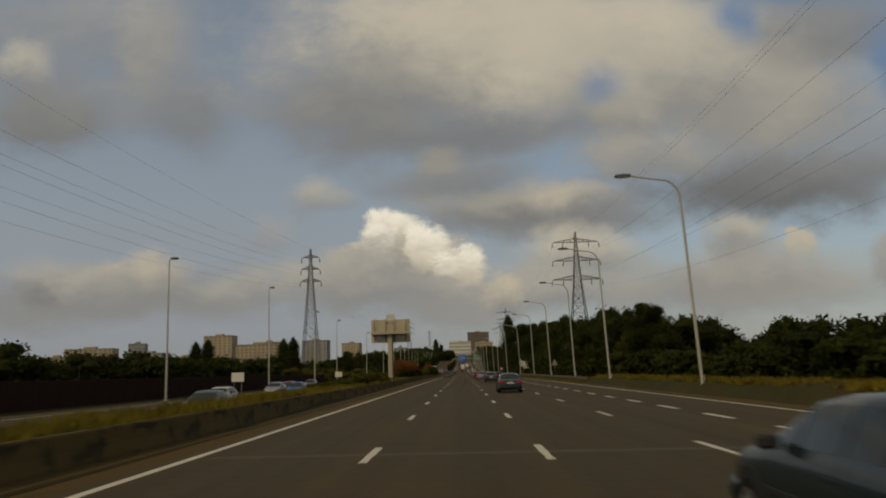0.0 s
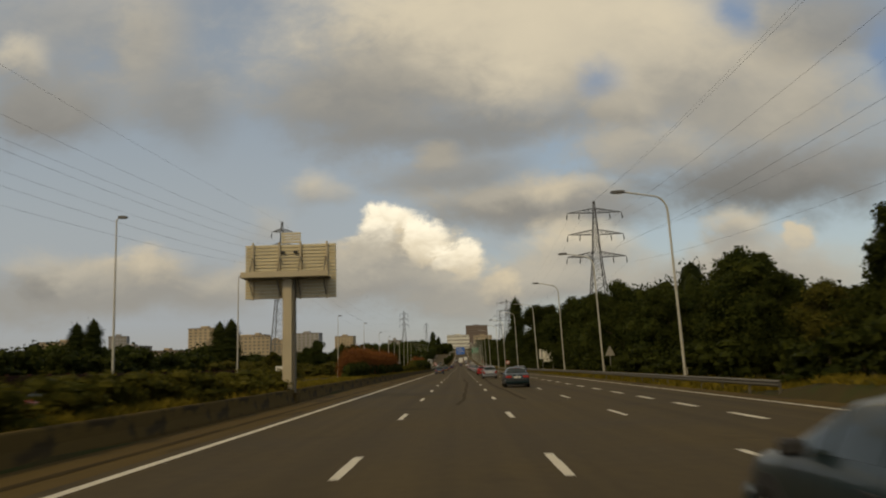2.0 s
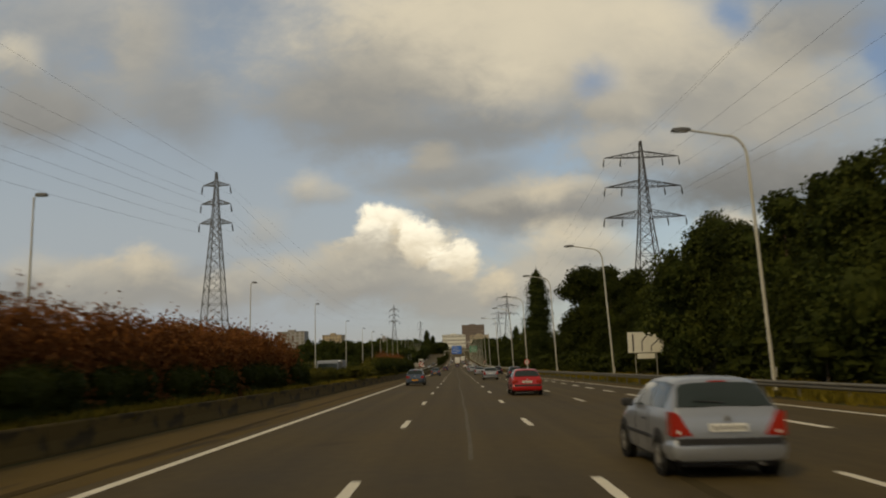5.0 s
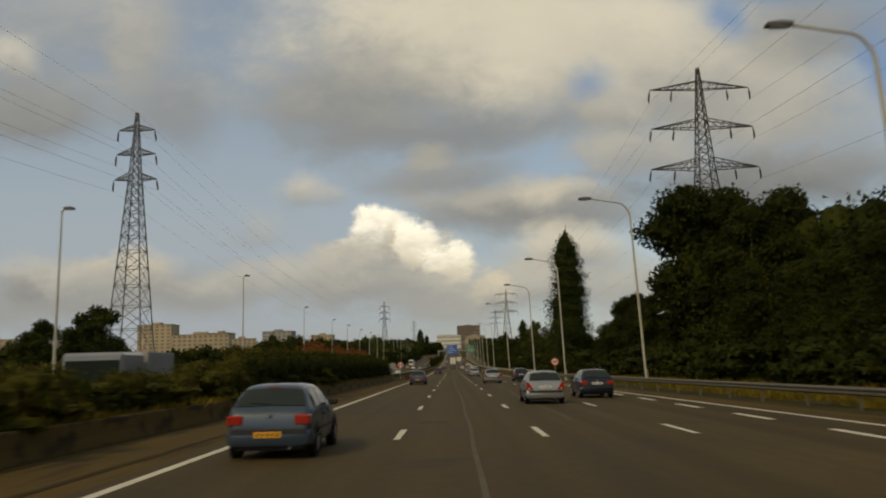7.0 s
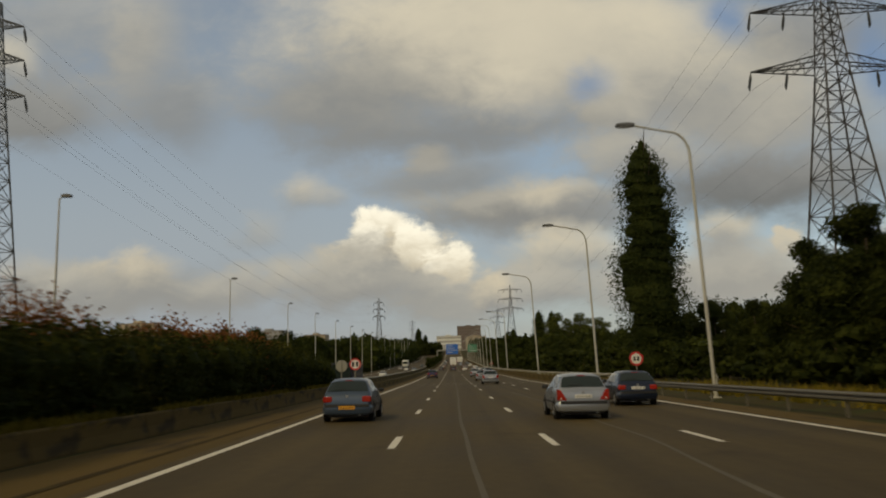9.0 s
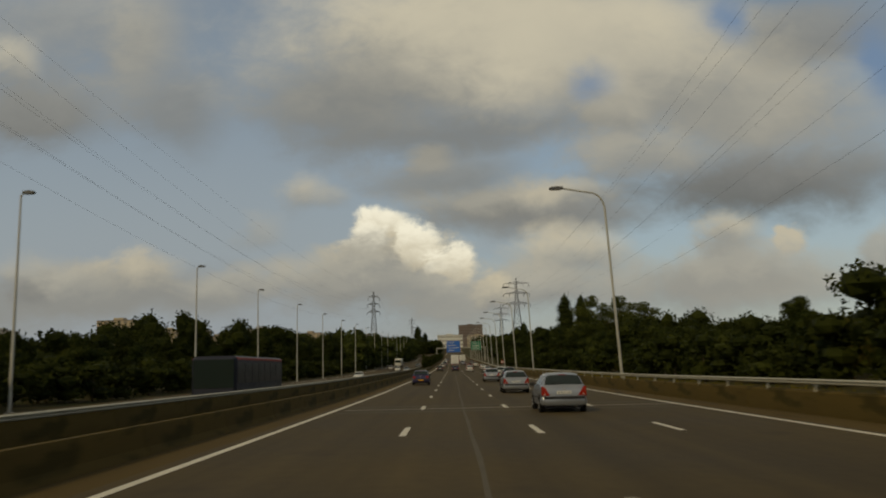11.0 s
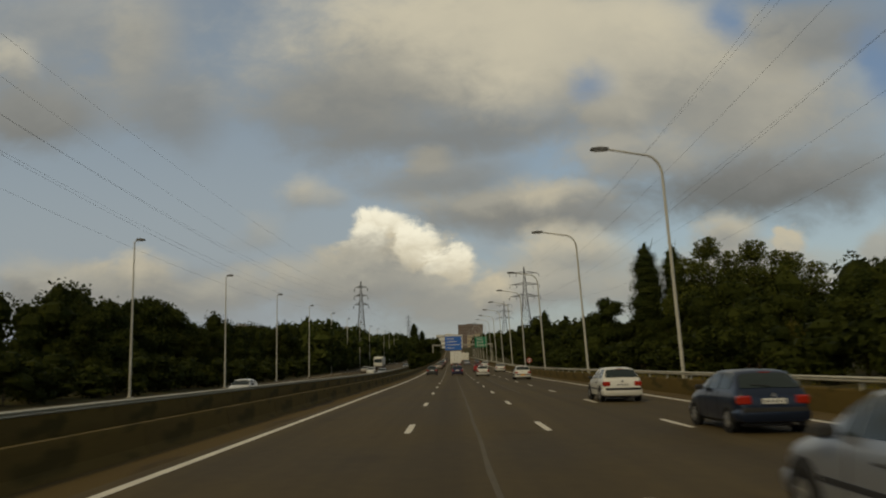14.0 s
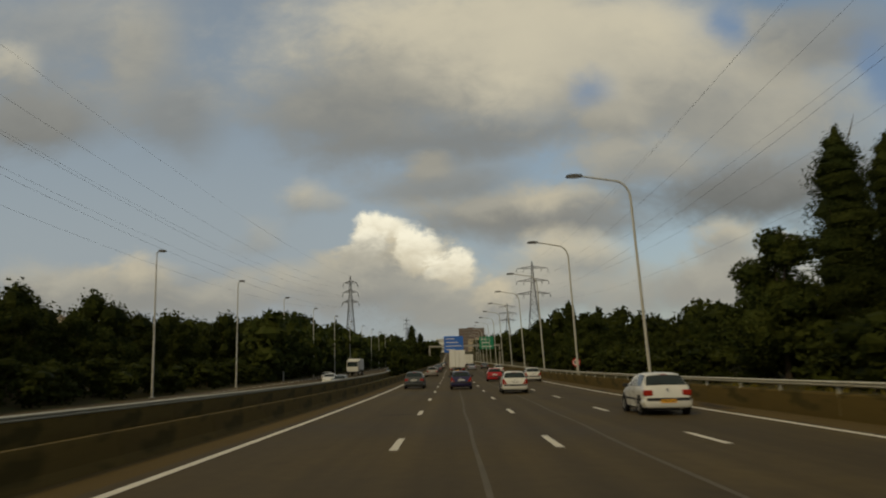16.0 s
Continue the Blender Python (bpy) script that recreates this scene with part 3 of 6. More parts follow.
ROADSIDE_WALL = [(-0.30, -0.3), (0.16, -0.3), (0.14, 0.06), (0.06, 0.30), (0.02, 0.60), (-0.01, 0.64), (-0.20, 0.64), (-0.26, 0.1)]
MEDIAN_WALL = [(-0.22, -0.3), (0.26, -0.3), (0.26, 0.0), (0.16, 0.16), (0.09, 0.55), (0.07, 0.61), (-0.10, 0.61), (-0.22, -0.1)]
run_of(ROADSIDE_WALL, wall_x, -40, 302, "median_wall", CONCRETE, "low stained concrete wall along the median", "concrete wall", lambda x, y: road_z(-8.82, y))
run_of(MEDIAN_WALL, -7.25, 302, 900, "median_wall", DARK_CONCRETE, "low dark brown concrete wall along the median", "concrete wall", lambda x, y: road_z(-7.25, y))


def guard_rail(x, y0, y1, side, top, label, material=DULL_STEEL, height=ground_z, step=8.0, deep=0.31):
    """W-beam on posts. side: +1 or -1, the way its face looks."""
    rail = thing("guard_rail", label, "guard rail", kind="structure")
    at = x if callable(x) else lambda y: x
    s = side
    wave = [(0, 0), (0.02 * s, 0.02), (0.08 * s, 0.06), (0.08 * s, 0.10), (0.02 * s, 0.14), (0.02 * s, 0.17), (0.08 * s, 0.21), (0.08 * s, 0.25), (0.02 * s, 0.29), (0, 0.31)]
    wave = [(px, pz * deep / 0.31) for px, pz in wave]
    outline = wave + [(px - 0.006 * s - 0.004 * s, pz) for px, pz in reversed(wave)]
    bm = extruded(outline, step - 0.02)
    beam = bpy.data.meshes.new("beam")
    bm.to_mesh(beam)
    bm.free()
    beam.materials.append(material)
    post = bpy.data.meshes.new("post")
    bm = boxed(-0.05, 0.05, -0.03, 0.03, -0.3, top - 0.02, 0.008)
    bm.to_mesh(post)
    bm.free()
    post.materials.append(material)
    y = y0
    while y < y1:
        px = at(y)
        turn = -math.degrees(math.atan((at(y + step) - px) / step))
        for mesh, name, off in ((beam, "beam", top - deep), (post, "post", 0.0)):
            ob = new(name, mesh)
            ob.parent = rail
            slope = math.degrees(math.atan((height(px, y + step) - height(px, y)) / step)) if name == "beam" else 0
            mid = (px + at(y + step)) / 2
            ob.matrix_basis = Matrix.Translation((mid - 0.06 * s if name == "post" else px, y + (0 if name == "beam" else step / 2), height(px, y) + off)) @ pose(0, 0, 0, slope, 0, turn)
        ob = new("post", post)
        ob.parent = rail
        ob.matrix_basis = Matrix.Translation((px - 0.06 * s, y + 0.2, height(px, y)))
        y += step
    return rail


guard_rail(-10.4, 302, 880, 1, 0.74, "pale steel guard rail between the carriageways", PALE_RAIL, deep=0.17)
run_of([(-0.2, -0.3), (0.14, -0.3), (0.12, 0.2), (0.07, 0.58), (-0.06, 0.58), (-0.2, 0.1)], -10.40, 302, 880, "median_inner_wall", DARK_CONCRETE, "stained olive concrete wall below the pale rail", "concrete wall")
# low rail in the dark red-brown of the screen wall
guard_rail(-10.9, -40, 130, -1, 0.42, "low dark red-brown guard rail of the opposite carriageway", BROWN_WALL, lambda x, y: 0.2)
bm = bmesh.new()
bank = [(13.5, 0.02), (13.9, 0.10), (14.25, 0.48), (14.55, 0.66), (15.3, 0.74), (16.6, 0.70), (17.8, 0.35), (19.0, -0.05)]
last = None
for k in range(47):
    y = -30 + 2.7 * k
    fade = min(1.0, (94.2 - y) / 8.0)
    row = [bm.verts.new((x + 0.12 * noise.noise((x, y * 0.3, 5)), y, ground_z(x, y) + h * max(0.0, fade) * (1 + 0.25 * noise.noise((x * 0.7, y * 0.25, 2))) - 0.02)) for x, h in bank]
    if last:
        for j in range(len(bank) - 1):
            bm.faces.new((last[j], last[j + 1], row[j + 1], row[j]))
    last = row
tagged(part("verge_bank", bm, EARTH, smooth=60), "low brown earth bank with dry grass on its top", "bank", kind="structure")
guard_rail(lambda y: float(np.interp(y, (90, 150, 210, 250, 298), (14.1, 14.6, 13.6, 12.4, 11.2))), 90, 298, -1, 0.80, "weathered steel guard rail before the trees", height=lambda x, y: ground_z(13.0, y))
guard_rail(10.75, 298, 880, -1, 1.08, "pale steel rail over the verge wall", PALE_RAIL, lambda x, y: road_z(x, y), deep=0.17)
run_of([(-0.15, -0.3), (0.2, -0.3), (0.2, 0.72), (-0.1, 0.72), (-0.15, 0.66)], 10.9, 298, 880, "verge_wall", DARK_CONCRETE, "low brown concrete wall below the rail", "concrete wall", lambda x, y: road_z(x, y))

# ---------------------------------------------------------------- lamps
def arm_lamp(name="street_lamp"):
    """Tall tapered pole that leans and bends over into a long arm with a flat head."""
    lamp = thing(name, "tall pale steel street lamp with a long curved arm", "street lamp", group="lamps along the verge")
    pts, n = [], 9
    for k in range(n + 1):
        pts.append((-0.5 * k / n, 0, 12.0 * k / n))
    for k in range(1, 9):
        a = math.pi / 2 * k / 8
        pts.append((-0.5 - 0.95 * (1 - math.cos(a)) - 0.1 * k / 8, 0, 12.0 + 1.15 * math.sin(a)))
    arm = [pts[-1]] + [(pts[-1][0] - 2.0 * k / 5, 0, pts[-1][2] + 0.34 * k / 5) for k in range(1, 6)]
    radii = [0.105 - 0.05 * k / (len(pts) - 1) for k in range(len(pts))]
    part("pole", tube(bmesh.new(), pts, radii, 10), LAMP_GREY, lamp, smooth=40)
    part("arm", tube(bmesh.new(), arm, 0.055, 8), LAMP_GREY, lamp, smooth=40)
    part("base_plate", boxed(-0.22, 0.22, -0.22, 0.22, -0.15, 0.05, 0.02), LAMP_GREY, lamp)
    part("access_door", boxed(0.10, 0.135, -0.06, 0.06, 0.6, 1.1, 0.01), LAMP_GREY, lamp)
    x, z = arm[-1][0], arm[-1][2]
    head = extruded([(-0.95, -0.02), (-0.9, 0.09), (-0.35, 0.14), (0.05, 0.10), (0.1, 0.02), (0.05, -0.05), (-0.85, -0.07)], 0.34)
    bmesh.ops.translate(head, vec=(x, -0.17, z), verts=head.verts)
    bmesh.ops.bevel(head, geom=list(head.edges), offset=0.02, segments=1, affect="EDGES")
    h = part("head", head, LAMP_HEAD, lamp, "dark flat lamp head")
    part("lens", boxed(x - 0.8, x - 0.1, -0.13, 0.13, z - 0.10, z - 0.066, 0.01), CLEAR, h)
    return lamp


def bracket_lamp():
    """Straight tapered pole with a short bracket and a box-shaped head."""
    lamp = thing("street_lamp", "tall grey street lamp with a short bracket head", "street lamp", group="lamps of the opposite carriageway")
    part("pole", tube(bmesh.new(), [(0, 0, 14.6 * k / 8 - 0.2) for k in range(9)], [0.13 - 0.07 * k / 8 for k in range(9)], 10), LAMP_GREY, lamp, smooth=40)
    part("bracket", tube(bmesh.new(), [(0, 0, 14.2), (0.12, 0, 14.45), (0.3, 0, 14.55)], 0.05, 8), LAMP_GREY, lamp, smooth=40)
    head = extruded([(0.15, 14.48), (0.2, 14.65), (0.6, 14.7), (0.95, 14.63), (0.95, 14.53), (0.85, 14.48)], 0.34)
    bmesh.ops.translate(head, vec=(0, -0.17, 0), verts=head.verts)
    h = part("head", head, LAMP_HEAD, lamp, "dark flat lamp head")
    part("lens", boxed(0.3, 0.85, -0.13, 0.13, 14.445, 14.477, 0.01), CLEAR, h)
    part("base_plate", boxed(-0.24, 0.24, -0.24, 0.24, -0.2, 0.05, 0.02), LAMP_GREY, lamp)
    return lamp


VERGE_LAMPS = [(14.5, 19), (14.5, 48), (14.5, 78), (15.6, 110), (16.1, 144), (16.0, 177), (16.0, 218.5), (14.3, 251.5), (13.1, 286), (12.6, 316),
               (11.4, 353.3), (11.8, 418.5), (11.4, 446), (11.4, 478.5), (11.4, 506), (11.4, 533.5)] + [(11.4, 561 + 28 * k) for k in range(10)]
first = arm_lamp()
for k, (x, y) in enumerate(VERGE_LAMPS):
    m = Matrix.Translation((x, y, ground_z(x, y) - 0.02)) @ pose(0, 0, 0, 0, random.uniform(-0.6, 0.6), random.uniform(-3, 3))
    m = m @ Matrix.Diagonal((1, 1, 1.085 if 240 < y < 360 else 1.03 if 140 < y < 240 else 1.01 if k else 1, 1))
    if k == 0:
        first.matrix_basis = m
    else:
        copy_thing(first, m)
FAR_LAMPS = [42, 80, 123, 161.4, 190, 249.5, 303, 350, 388] + [417.5 + 30.3 * k for k in range(14)]
first = bracket_lamp()
for k, y in enumerate(FAR_LAMPS):
    m = Matrix.Translation((-30.2, y, ground_z(-30.2, y))) @ pose(0, 0, 0, 0, random.uniform(-0.5, 0.5), random.uniform(-4, 4)) @ Matrix.Diagonal((1, 1, 1.10 if y in (123, 303) else 1.03 if 130 < y < 360 else 1, 1))
    if k == 0:
        first.matrix_basis = m
    else:
        copy_thing(first, m)


# ---------------------------------------------------------------- pylons and cables
def beam(bm, a, b, r):
    tube(bm, [a, b], r, 4, cap=False)


def pylon(height, foot, waist_z, waist, arms, material, label):
    """Lattice tower. arms: (height, half span, depth)."""
    top = thing("power_pylon", label, "power pylon")

    def half(z):
        if z < waist_z:
            return foot + (waist - foot) * (z / waist_z)
        return waist + (0.25 - waist) * ((z - waist_z) / (height - waist_z))
    bm = bmesh.new()
    zs, z = [0.0], 0.0
    while z < height - 1.2:
        z += max(1.7, half(z) * 1.45)
        zs.append(min(z, height))
    zs[-1] = height
    corner = ((-1, -1), (1, -1), (1, 1), (-1, 1))
    for z0, z1 in zip(zs, zs[1:]):
        h0, h1 = half(z0), half(z1)
        for k in range(4):
            (ax, ay), (bx, by) = corner[k], corner[(k + 1) % 4]
            beam(bm, (ax * h0, ay * h0, z0), (ax * h1, ay * h1, z1), 0.16 if z0 < waist_z else 0.11)
            beam(bm, (ax * h0, ay * h0, z0), (bx * h1, by * h1, z1), 0.07)
            beam(bm, (bx * h0, by * h0, z0), (ax * h1, ay * h1, z1), 0.07)
            beam(bm, (ax * h1, ay * h1, z1), (bx * h1, by * h1, z1), 0.07)
    part("tower", bm, material, top)
    for z, span, deep in arms:
        for s in (-1, 1):
            bm = bmesh.new()
            h, h2 = half(z), half(z + deep)
            tip = (s * span, 0, z + 0.15)
            for yy in (-1, 1):
                beam(bm, (s * h, yy * h, z), tip, 0.10)
                beam(bm, (s * h2, yy * h2, z + deep), tip, 0.10)
                for k in range(1, 6):
                    f = k / 6
                    lo = Vector((s * h, yy * h, z)).lerp(Vector(tip), f)
                    hi = Vector((s * h2, yy * h2, z + deep)).lerp(Vector(tip), f)
                    beam(bm, lo, hi, 0.05)
                    beam(bm, Vector((s * h2, yy * h2, z + deep)).lerp(Vector(tip), f - 1 / 6), lo, 0.05)
                    if yy == 1:
                        beam(bm, lo, (lo.x, -lo.y, lo.z), 0.05)
            a = part("cross_arm", bm, material, top)
            for off in ((span, span * 0.55) if span > 6 else (span,)):
                bm = bmesh.new()
                x0 = s * off
                tube(bm, [(x0, 0, z), (x0 + s * 0.1, 0, z - 0.8), (x0 + s * 0.25, 0.2, z - 1.9), (x0 + s * 0.2, 0.3, z - 2.4)], [0.06, 0.20, 0.20, 0.07], 8)
                part("insulator", bm, INSULATOR, a)
    return top


RIGHT_ARMS = [(39.8, 11.0, 2.0), (48.3, 10.4, 1.9), (56.6, 10.2, 1.8)]
LEFT_ARMS = [(44.2, 4.7, 1.6), (49.9, 4.3, 1.5), (55.4, 4.0, 1.4)]
# x, y and the height of the foot
RIGHT_LINE = [(50, -200, 0.3), (52.2, 346.6, 0.3), (53.5, 940, 12.6), (69.5, 1400, 26.5)]
LEFT_LINE = [(-80, -200, 0.0), (-68.7, 358, 0.0), (-58, 880, 0.5), (-60, 1480, 20.0)]
for line, arms, material, label, shape in (
        (RIGHT_LINE, RIGHT_ARMS, PYLON_DARK, "dark steel lattice pylon with three wide cross-arms", (61.2, 5.4, 38.0, 1.7)),
        (LEFT_LINE, LEFT_ARMS, PYLON_GREY, "grey steel lattice pylon with three short cross-arms", (59.5, 4.2, 44.0, 1.1))):
    tower = None
    for x, y, foot_z in line[1:]:
        m = Matrix.Translation((x, y, foot_z))
        if tower is None:
            tower = pylon(shape[0], shape[1], shape[2], shape[3], arms, material, label)
            tower.matrix_basis = m
        else:
            copy_thing(tower, m)
    ends = line
    for (x0, y0, z0), (x1, y1, z1) in zip(ends, ends[1:]):
        hang = [(s * off, z - 2.4) for z, span, _ in arms for s in (-1, 1) for off in (span,)] + [(0, shape[0])]
        for off, z in hang:
            pts = []
            for k in range(25):
                f = k / 24
                sag = 4 * (13.0 if z < shape[0] else 9.0) * f * (1 - f)
                pts.append((x0 + (x1 - x0) * f + off, y0 + (y1 - y0) * f, z0 + (z1 - z0) * f + z - sag))
            tagged(part("power_cable", tube(bmesh.new(), pts, 0.019, 4, cap=False), WIRE), "thin dark overhead power cable between pylons", "power cable", "overhead cables")

# ---------------------------------------------------------------- trees and bushes
def leaf_mesh(name, spots, size, material, seed, droop=0.0):
    """Many small pointed leaf sprays at the given places; built with arrays."""
    rng = np.random.default_rng(seed)
    n = len(spots)
    a = rng.normal(size=(n, 3))
    a[:, 2] -= droop
    a /= np.linalg.norm(a, axis=1)[:, None]
    b = np.cross(a, rng.normal(size=(n, 3)))
    b /= np.linalg.norm(b, axis=1)[:, None]
    c = np.cross(a, b)
    s = (size * rng.uniform(0.55, 1.35, n))[:, None]
    p = np.asarray(spots)
    verts = np.stack([p - a * s * 0.6 + b * s * 0.6, p - a * s * 0.6 - b * s * 0.6, p + a * s + c * s * 0.15], 1).reshape(-1, 3)
    faces = np.arange(3 * n).reshape(n, 3)
    me = bpy.data.meshes.new(name)
    me.from_pydata(verts.tolist(), [], faces.tolist())
    me.materials.append(material)
    return me


def crown_spots(lobes, count, rng, hollow=0.55):
    """Places in and near the skin of a crown made of lobes (centre, radii)."""
    vol = np.array([r[0] * r[1] + r[1] * r[2] + r[0] * r[2] for _, r in lobes])
    pick = rng.choice(len(lobes), count, p=vol / vol.sum())
    d = rng.normal(size=(count, 3))
    d /= np.linalg.norm(d, axis=1)[:, None]
    # sprays gather in tufts
    tuft = rng.normal(size=(90, 3))
    tuft /= np.linalg.norm(tuft, axis=1)[:, None]
    near = tuft[rng.integers(0, 90, count)]
    d = d * 0.34 + near * 0.9
    d /= np.linalg.norm(d, axis=1)[:, None]
    r = rng.uniform(hollow ** 2, 1.0, count) ** 0.5 * (1 + 0.07 * rng.normal(size=count))
    cen = np.array([c for c, _ in lobes])[pick]
    rad = np.array([q for _, q in lobes])[pick]
    return cen + d * rad * r[:, None]


def core_mesh(name, lobes, shrink, seed, around=9, rings=6):
    """The dense inner mass of twigs and shaded leaves that closes a crown: uneven lumps well inside the outer sprays."""
    rng = np.random.default_rng(seed)
    az = np.arange(around) * 2 * np.pi / around
    po = np.linspace(0.12, np.pi - 0.12, rings)
    unit = np.array([(math.sin(q) * math.cos(w), math.sin(q) * math.sin(w), math.cos(q)) for q in po for w in az])
    verts, faces = [], []
    for c, r in lobes:
        base = len(verts) * len(unit)
        verts.append(np.array(c) + unit * np.array(r) * shrink * rng.uniform(0.78, 1.12, len(unit))[:, None])
        for i in range(rings - 1):
            for j in range(around):
                faces.append([base + i * around + j, base + (i + 1) * around + j, base + (i + 1) * around + (j + 1) % around, base + i * around + (j + 1) % around])
        faces.append([base + j for j in range(around)][::-1])
        faces.append([base + (rings - 1) * around + j for j in range(around)])
    me = bpy.data.meshes.new(name)
    me.from_pydata(np.concatenate(verts).tolist(), [], faces)
    return me


def tree(kind, seed, lite=False):
    """A tapered trunk with limbs and a crown of leaf sprays."""
    rng = np.random.default_rng(seed)
    rnd = random.Random(seed)
    spec = {
        "broad": ("broad leafy tree with dark green foliage", 13.0, LEAF_DARK),
        "green": ("leafy green tree at the roadside", 11.0, LEAF_MID),
        "dry": ("tree with green and yellowing leaves", 10.0, LEAF_DRY),
        "airy": ("broad pale green tree with open foliage", 14.0, LEAF_PALE),
        "poplar": ("tall narrow poplar with dark leaves", 23.5, LEAF_POPLAR)}[kind]
    label, h, mat_ = spec
    top = thing("poplar" if kind == "poplar" else "tree", label, "tree")
    bend_x, bend_y = rnd.uniform(-0.5, 0.5), rnd.uniform(-0.5, 0.5)
    stem = [(bend_x * (k / 6) ** 2, bend_y * (k / 6) ** 2, h * 0.8 * k / 6 - 0.3) for k in range(7)]
    bm = tube(bmesh.new(), stem, [0.30 * (1 - 0.13 * k) * (h / 13) for k in range(7)], 8)
    lobes = []
    if kind == "poplar":
        for k in range(17):
            z = 1.8 + (h - 4.0) * k / 16
            f = z / h
            w = 3.0 * (1 - max(0.0, (f - 0.34) / 0.66) ** 3.4) * min(1.0, 0.72 + f) + 0.25
            lobes.append(((rnd.uniform(-0.6, 0.6) * (1.2 - f), rnd.uniform(-0.6, 0.6) * (1.2 - f), z), (w * rnd.uniform(0.8, 1.1), w * rnd.uniform(0.8, 1.1), 2.2 - 0.9 * f)))
        lobes.append(((0.1, 0, h - 1.6), (0.55, 0.55, 1.7)))
        for k in range(16):
            z = 2 + (h - 5) * k / 15
            a = rnd.uniform(0, 6.28)
            tube(bm, [(0, 0, z), (1.0 * math.cos(a), 1.0 * math.sin(a), z + 1.4), (1.5 * math.cos(a), 1.5 * math.sin(a), z + 3.2)], [0.09, 0.06, 0.02], 5)
        count, size, hollow = 27000, 0.125, 0.55
    else:
        n = {"broad": 13, "green": 11, "dry": 10, "airy": 15}[kind]
        wide = {"broad": 4.4, "green": 3.9, "dry": 3.7, "airy": 5.2}[kind]
        for k in range(n):
            a, f = rnd.uniform(0, 6.28), (k + 0.5) / n
            z = h * (0.20 + 0.68 * f)
            out = wide * 0.72 * math.sin(math.pi * (0.15 + 0.78 * f)) * rnd.uniform(0.5, 1.15)
            r = rnd.uniform(1.3, 2.4) * (1.15 - 0.4 * f)
            if kind == "airy":
                r *= 0.85
            c = (out * math.cos(a), out * math.sin(a), z)
            lobes.append((c, (r * rnd.uniform(0.9, 1.3), r * rnd.uniform(0.9, 1.3), r * rnd.uniform(0.65, 1.0))))
            z0 = max(1.2, z * 0.55)
            tube(bm, [(bend_x * 0.3, bend_y * 0.3, z0), (c[0] * 0.5, c[1] * 0.5, (z0 + z) / 2 + 0.4), c], [0.11, 0.07, 0.025], 5)
        lobes.append(((0, 0, h * 0.5), (wide * 0.55, wide * 0.55, h * 0.28)))
        lobes.append(((bend_x, bend_y, h * 0.9), (1.3, 1.3, 1.2)))
        count, size, hollow = {"broad": (18000, 0.165, 0.55), "green": (15500, 0.165, 0.55), "dry": (12500, 0.17, 0.55), "airy": (24000, 0.14, 0.3)}[kind]
    if lite:
        count, size = count * 60 // 100, size * 1.3
    part("trunk", bm, BARK, top, smooth=60)
    crown = part_mesh("crown", leaf_mesh("crown", crown_spots(lobes, count, rng, hollow), size, mat_, seed), mat_, top)
    if kind != "airy":
        part_mesh("inner_crown", core_mesh("inner_crown", lobes, 0.7 if kind == "poplar" else 0.64, seed), mat_, crown)
    return top


def bush(material, seed, label, long=7.0, h=3.6, deep=2.4, count=8000, size=0.10, feather=0.0):
    """A dense bush of many stems; feather: how far thin sprays stand out above it."""
    rng = np.random.default_rng(seed)
    rnd = random.Random(seed)
    top = thing("bush", label, "bush")
    lobes = []
    for k in range(14):
        y = long * (k / 13 - 0.5)
        z = h * rnd.uniform(0.45, 0.6)
        lobes.append(((rnd.uniform(-0.3, 0.3), y, z), (deep * rnd.uniform(0.45, 0.6), long * 0.17, (h - z) * rnd.uniform(0.82, 1.0))))
        lobes.append(((rnd.uniform(-0.3, 0.3), y, h * 0.25), (deep * 0.55, long * 0.15, h * 0.3)))
    for k in range(5):
        y = long * (k / 4 - 0.5) * 0.85
        stem = tube(bmesh.new(), [(0, y, -0.2), (rnd.uniform(-0.3, 0.3), y + rnd.uniform(-0.4, 0.4), h * 0.4), (rnd.uniform(-0.5, 0.5), y + rnd.uniform(-0.5, 0.5), h * 0.72)], [0.05, 0.035, 0.012], 5)
        part("stem", stem, BARK, top)
    spots = crown_spots(lobes, count, rng, 0.3)
    if feather:
        n = count // 6
        base = spots[rng.integers(0, count, n)]
        base = base + np.stack([rng.normal(size=n) * 0.12, rng.normal(size=n) * 0.12, np.abs(rng.normal(size=n)) * feather], 1)
        spots = np.concatenate([spots, base])
    leaves = part_mesh("foliage", leaf_mesh("foliage", spots, size, material, seed), material, top)
    if not feather:
        part_mesh("inner_foliage", core_mesh("inner_foliage", lobes, 0.64, seed, 8, 5), material, leaves)
    return top


models = {}


def plant(maker, key, x, y, s=1.0, turn=None, wide=1.0, dz=0.0):
    m = Matrix.Translation((x, y, ground_z(x, y) - 0.05 + dz)) @ pose(0, 0, 0, 0, 0, random.uniform(0, 360) if turn is None else turn) @ Matrix.Diagonal((s * wide, s * wide, s, 1))
    if key not in models:
        models[key] = maker()
        models[key].matrix_basis = m
    else:
        copy_thing(models[key], m)


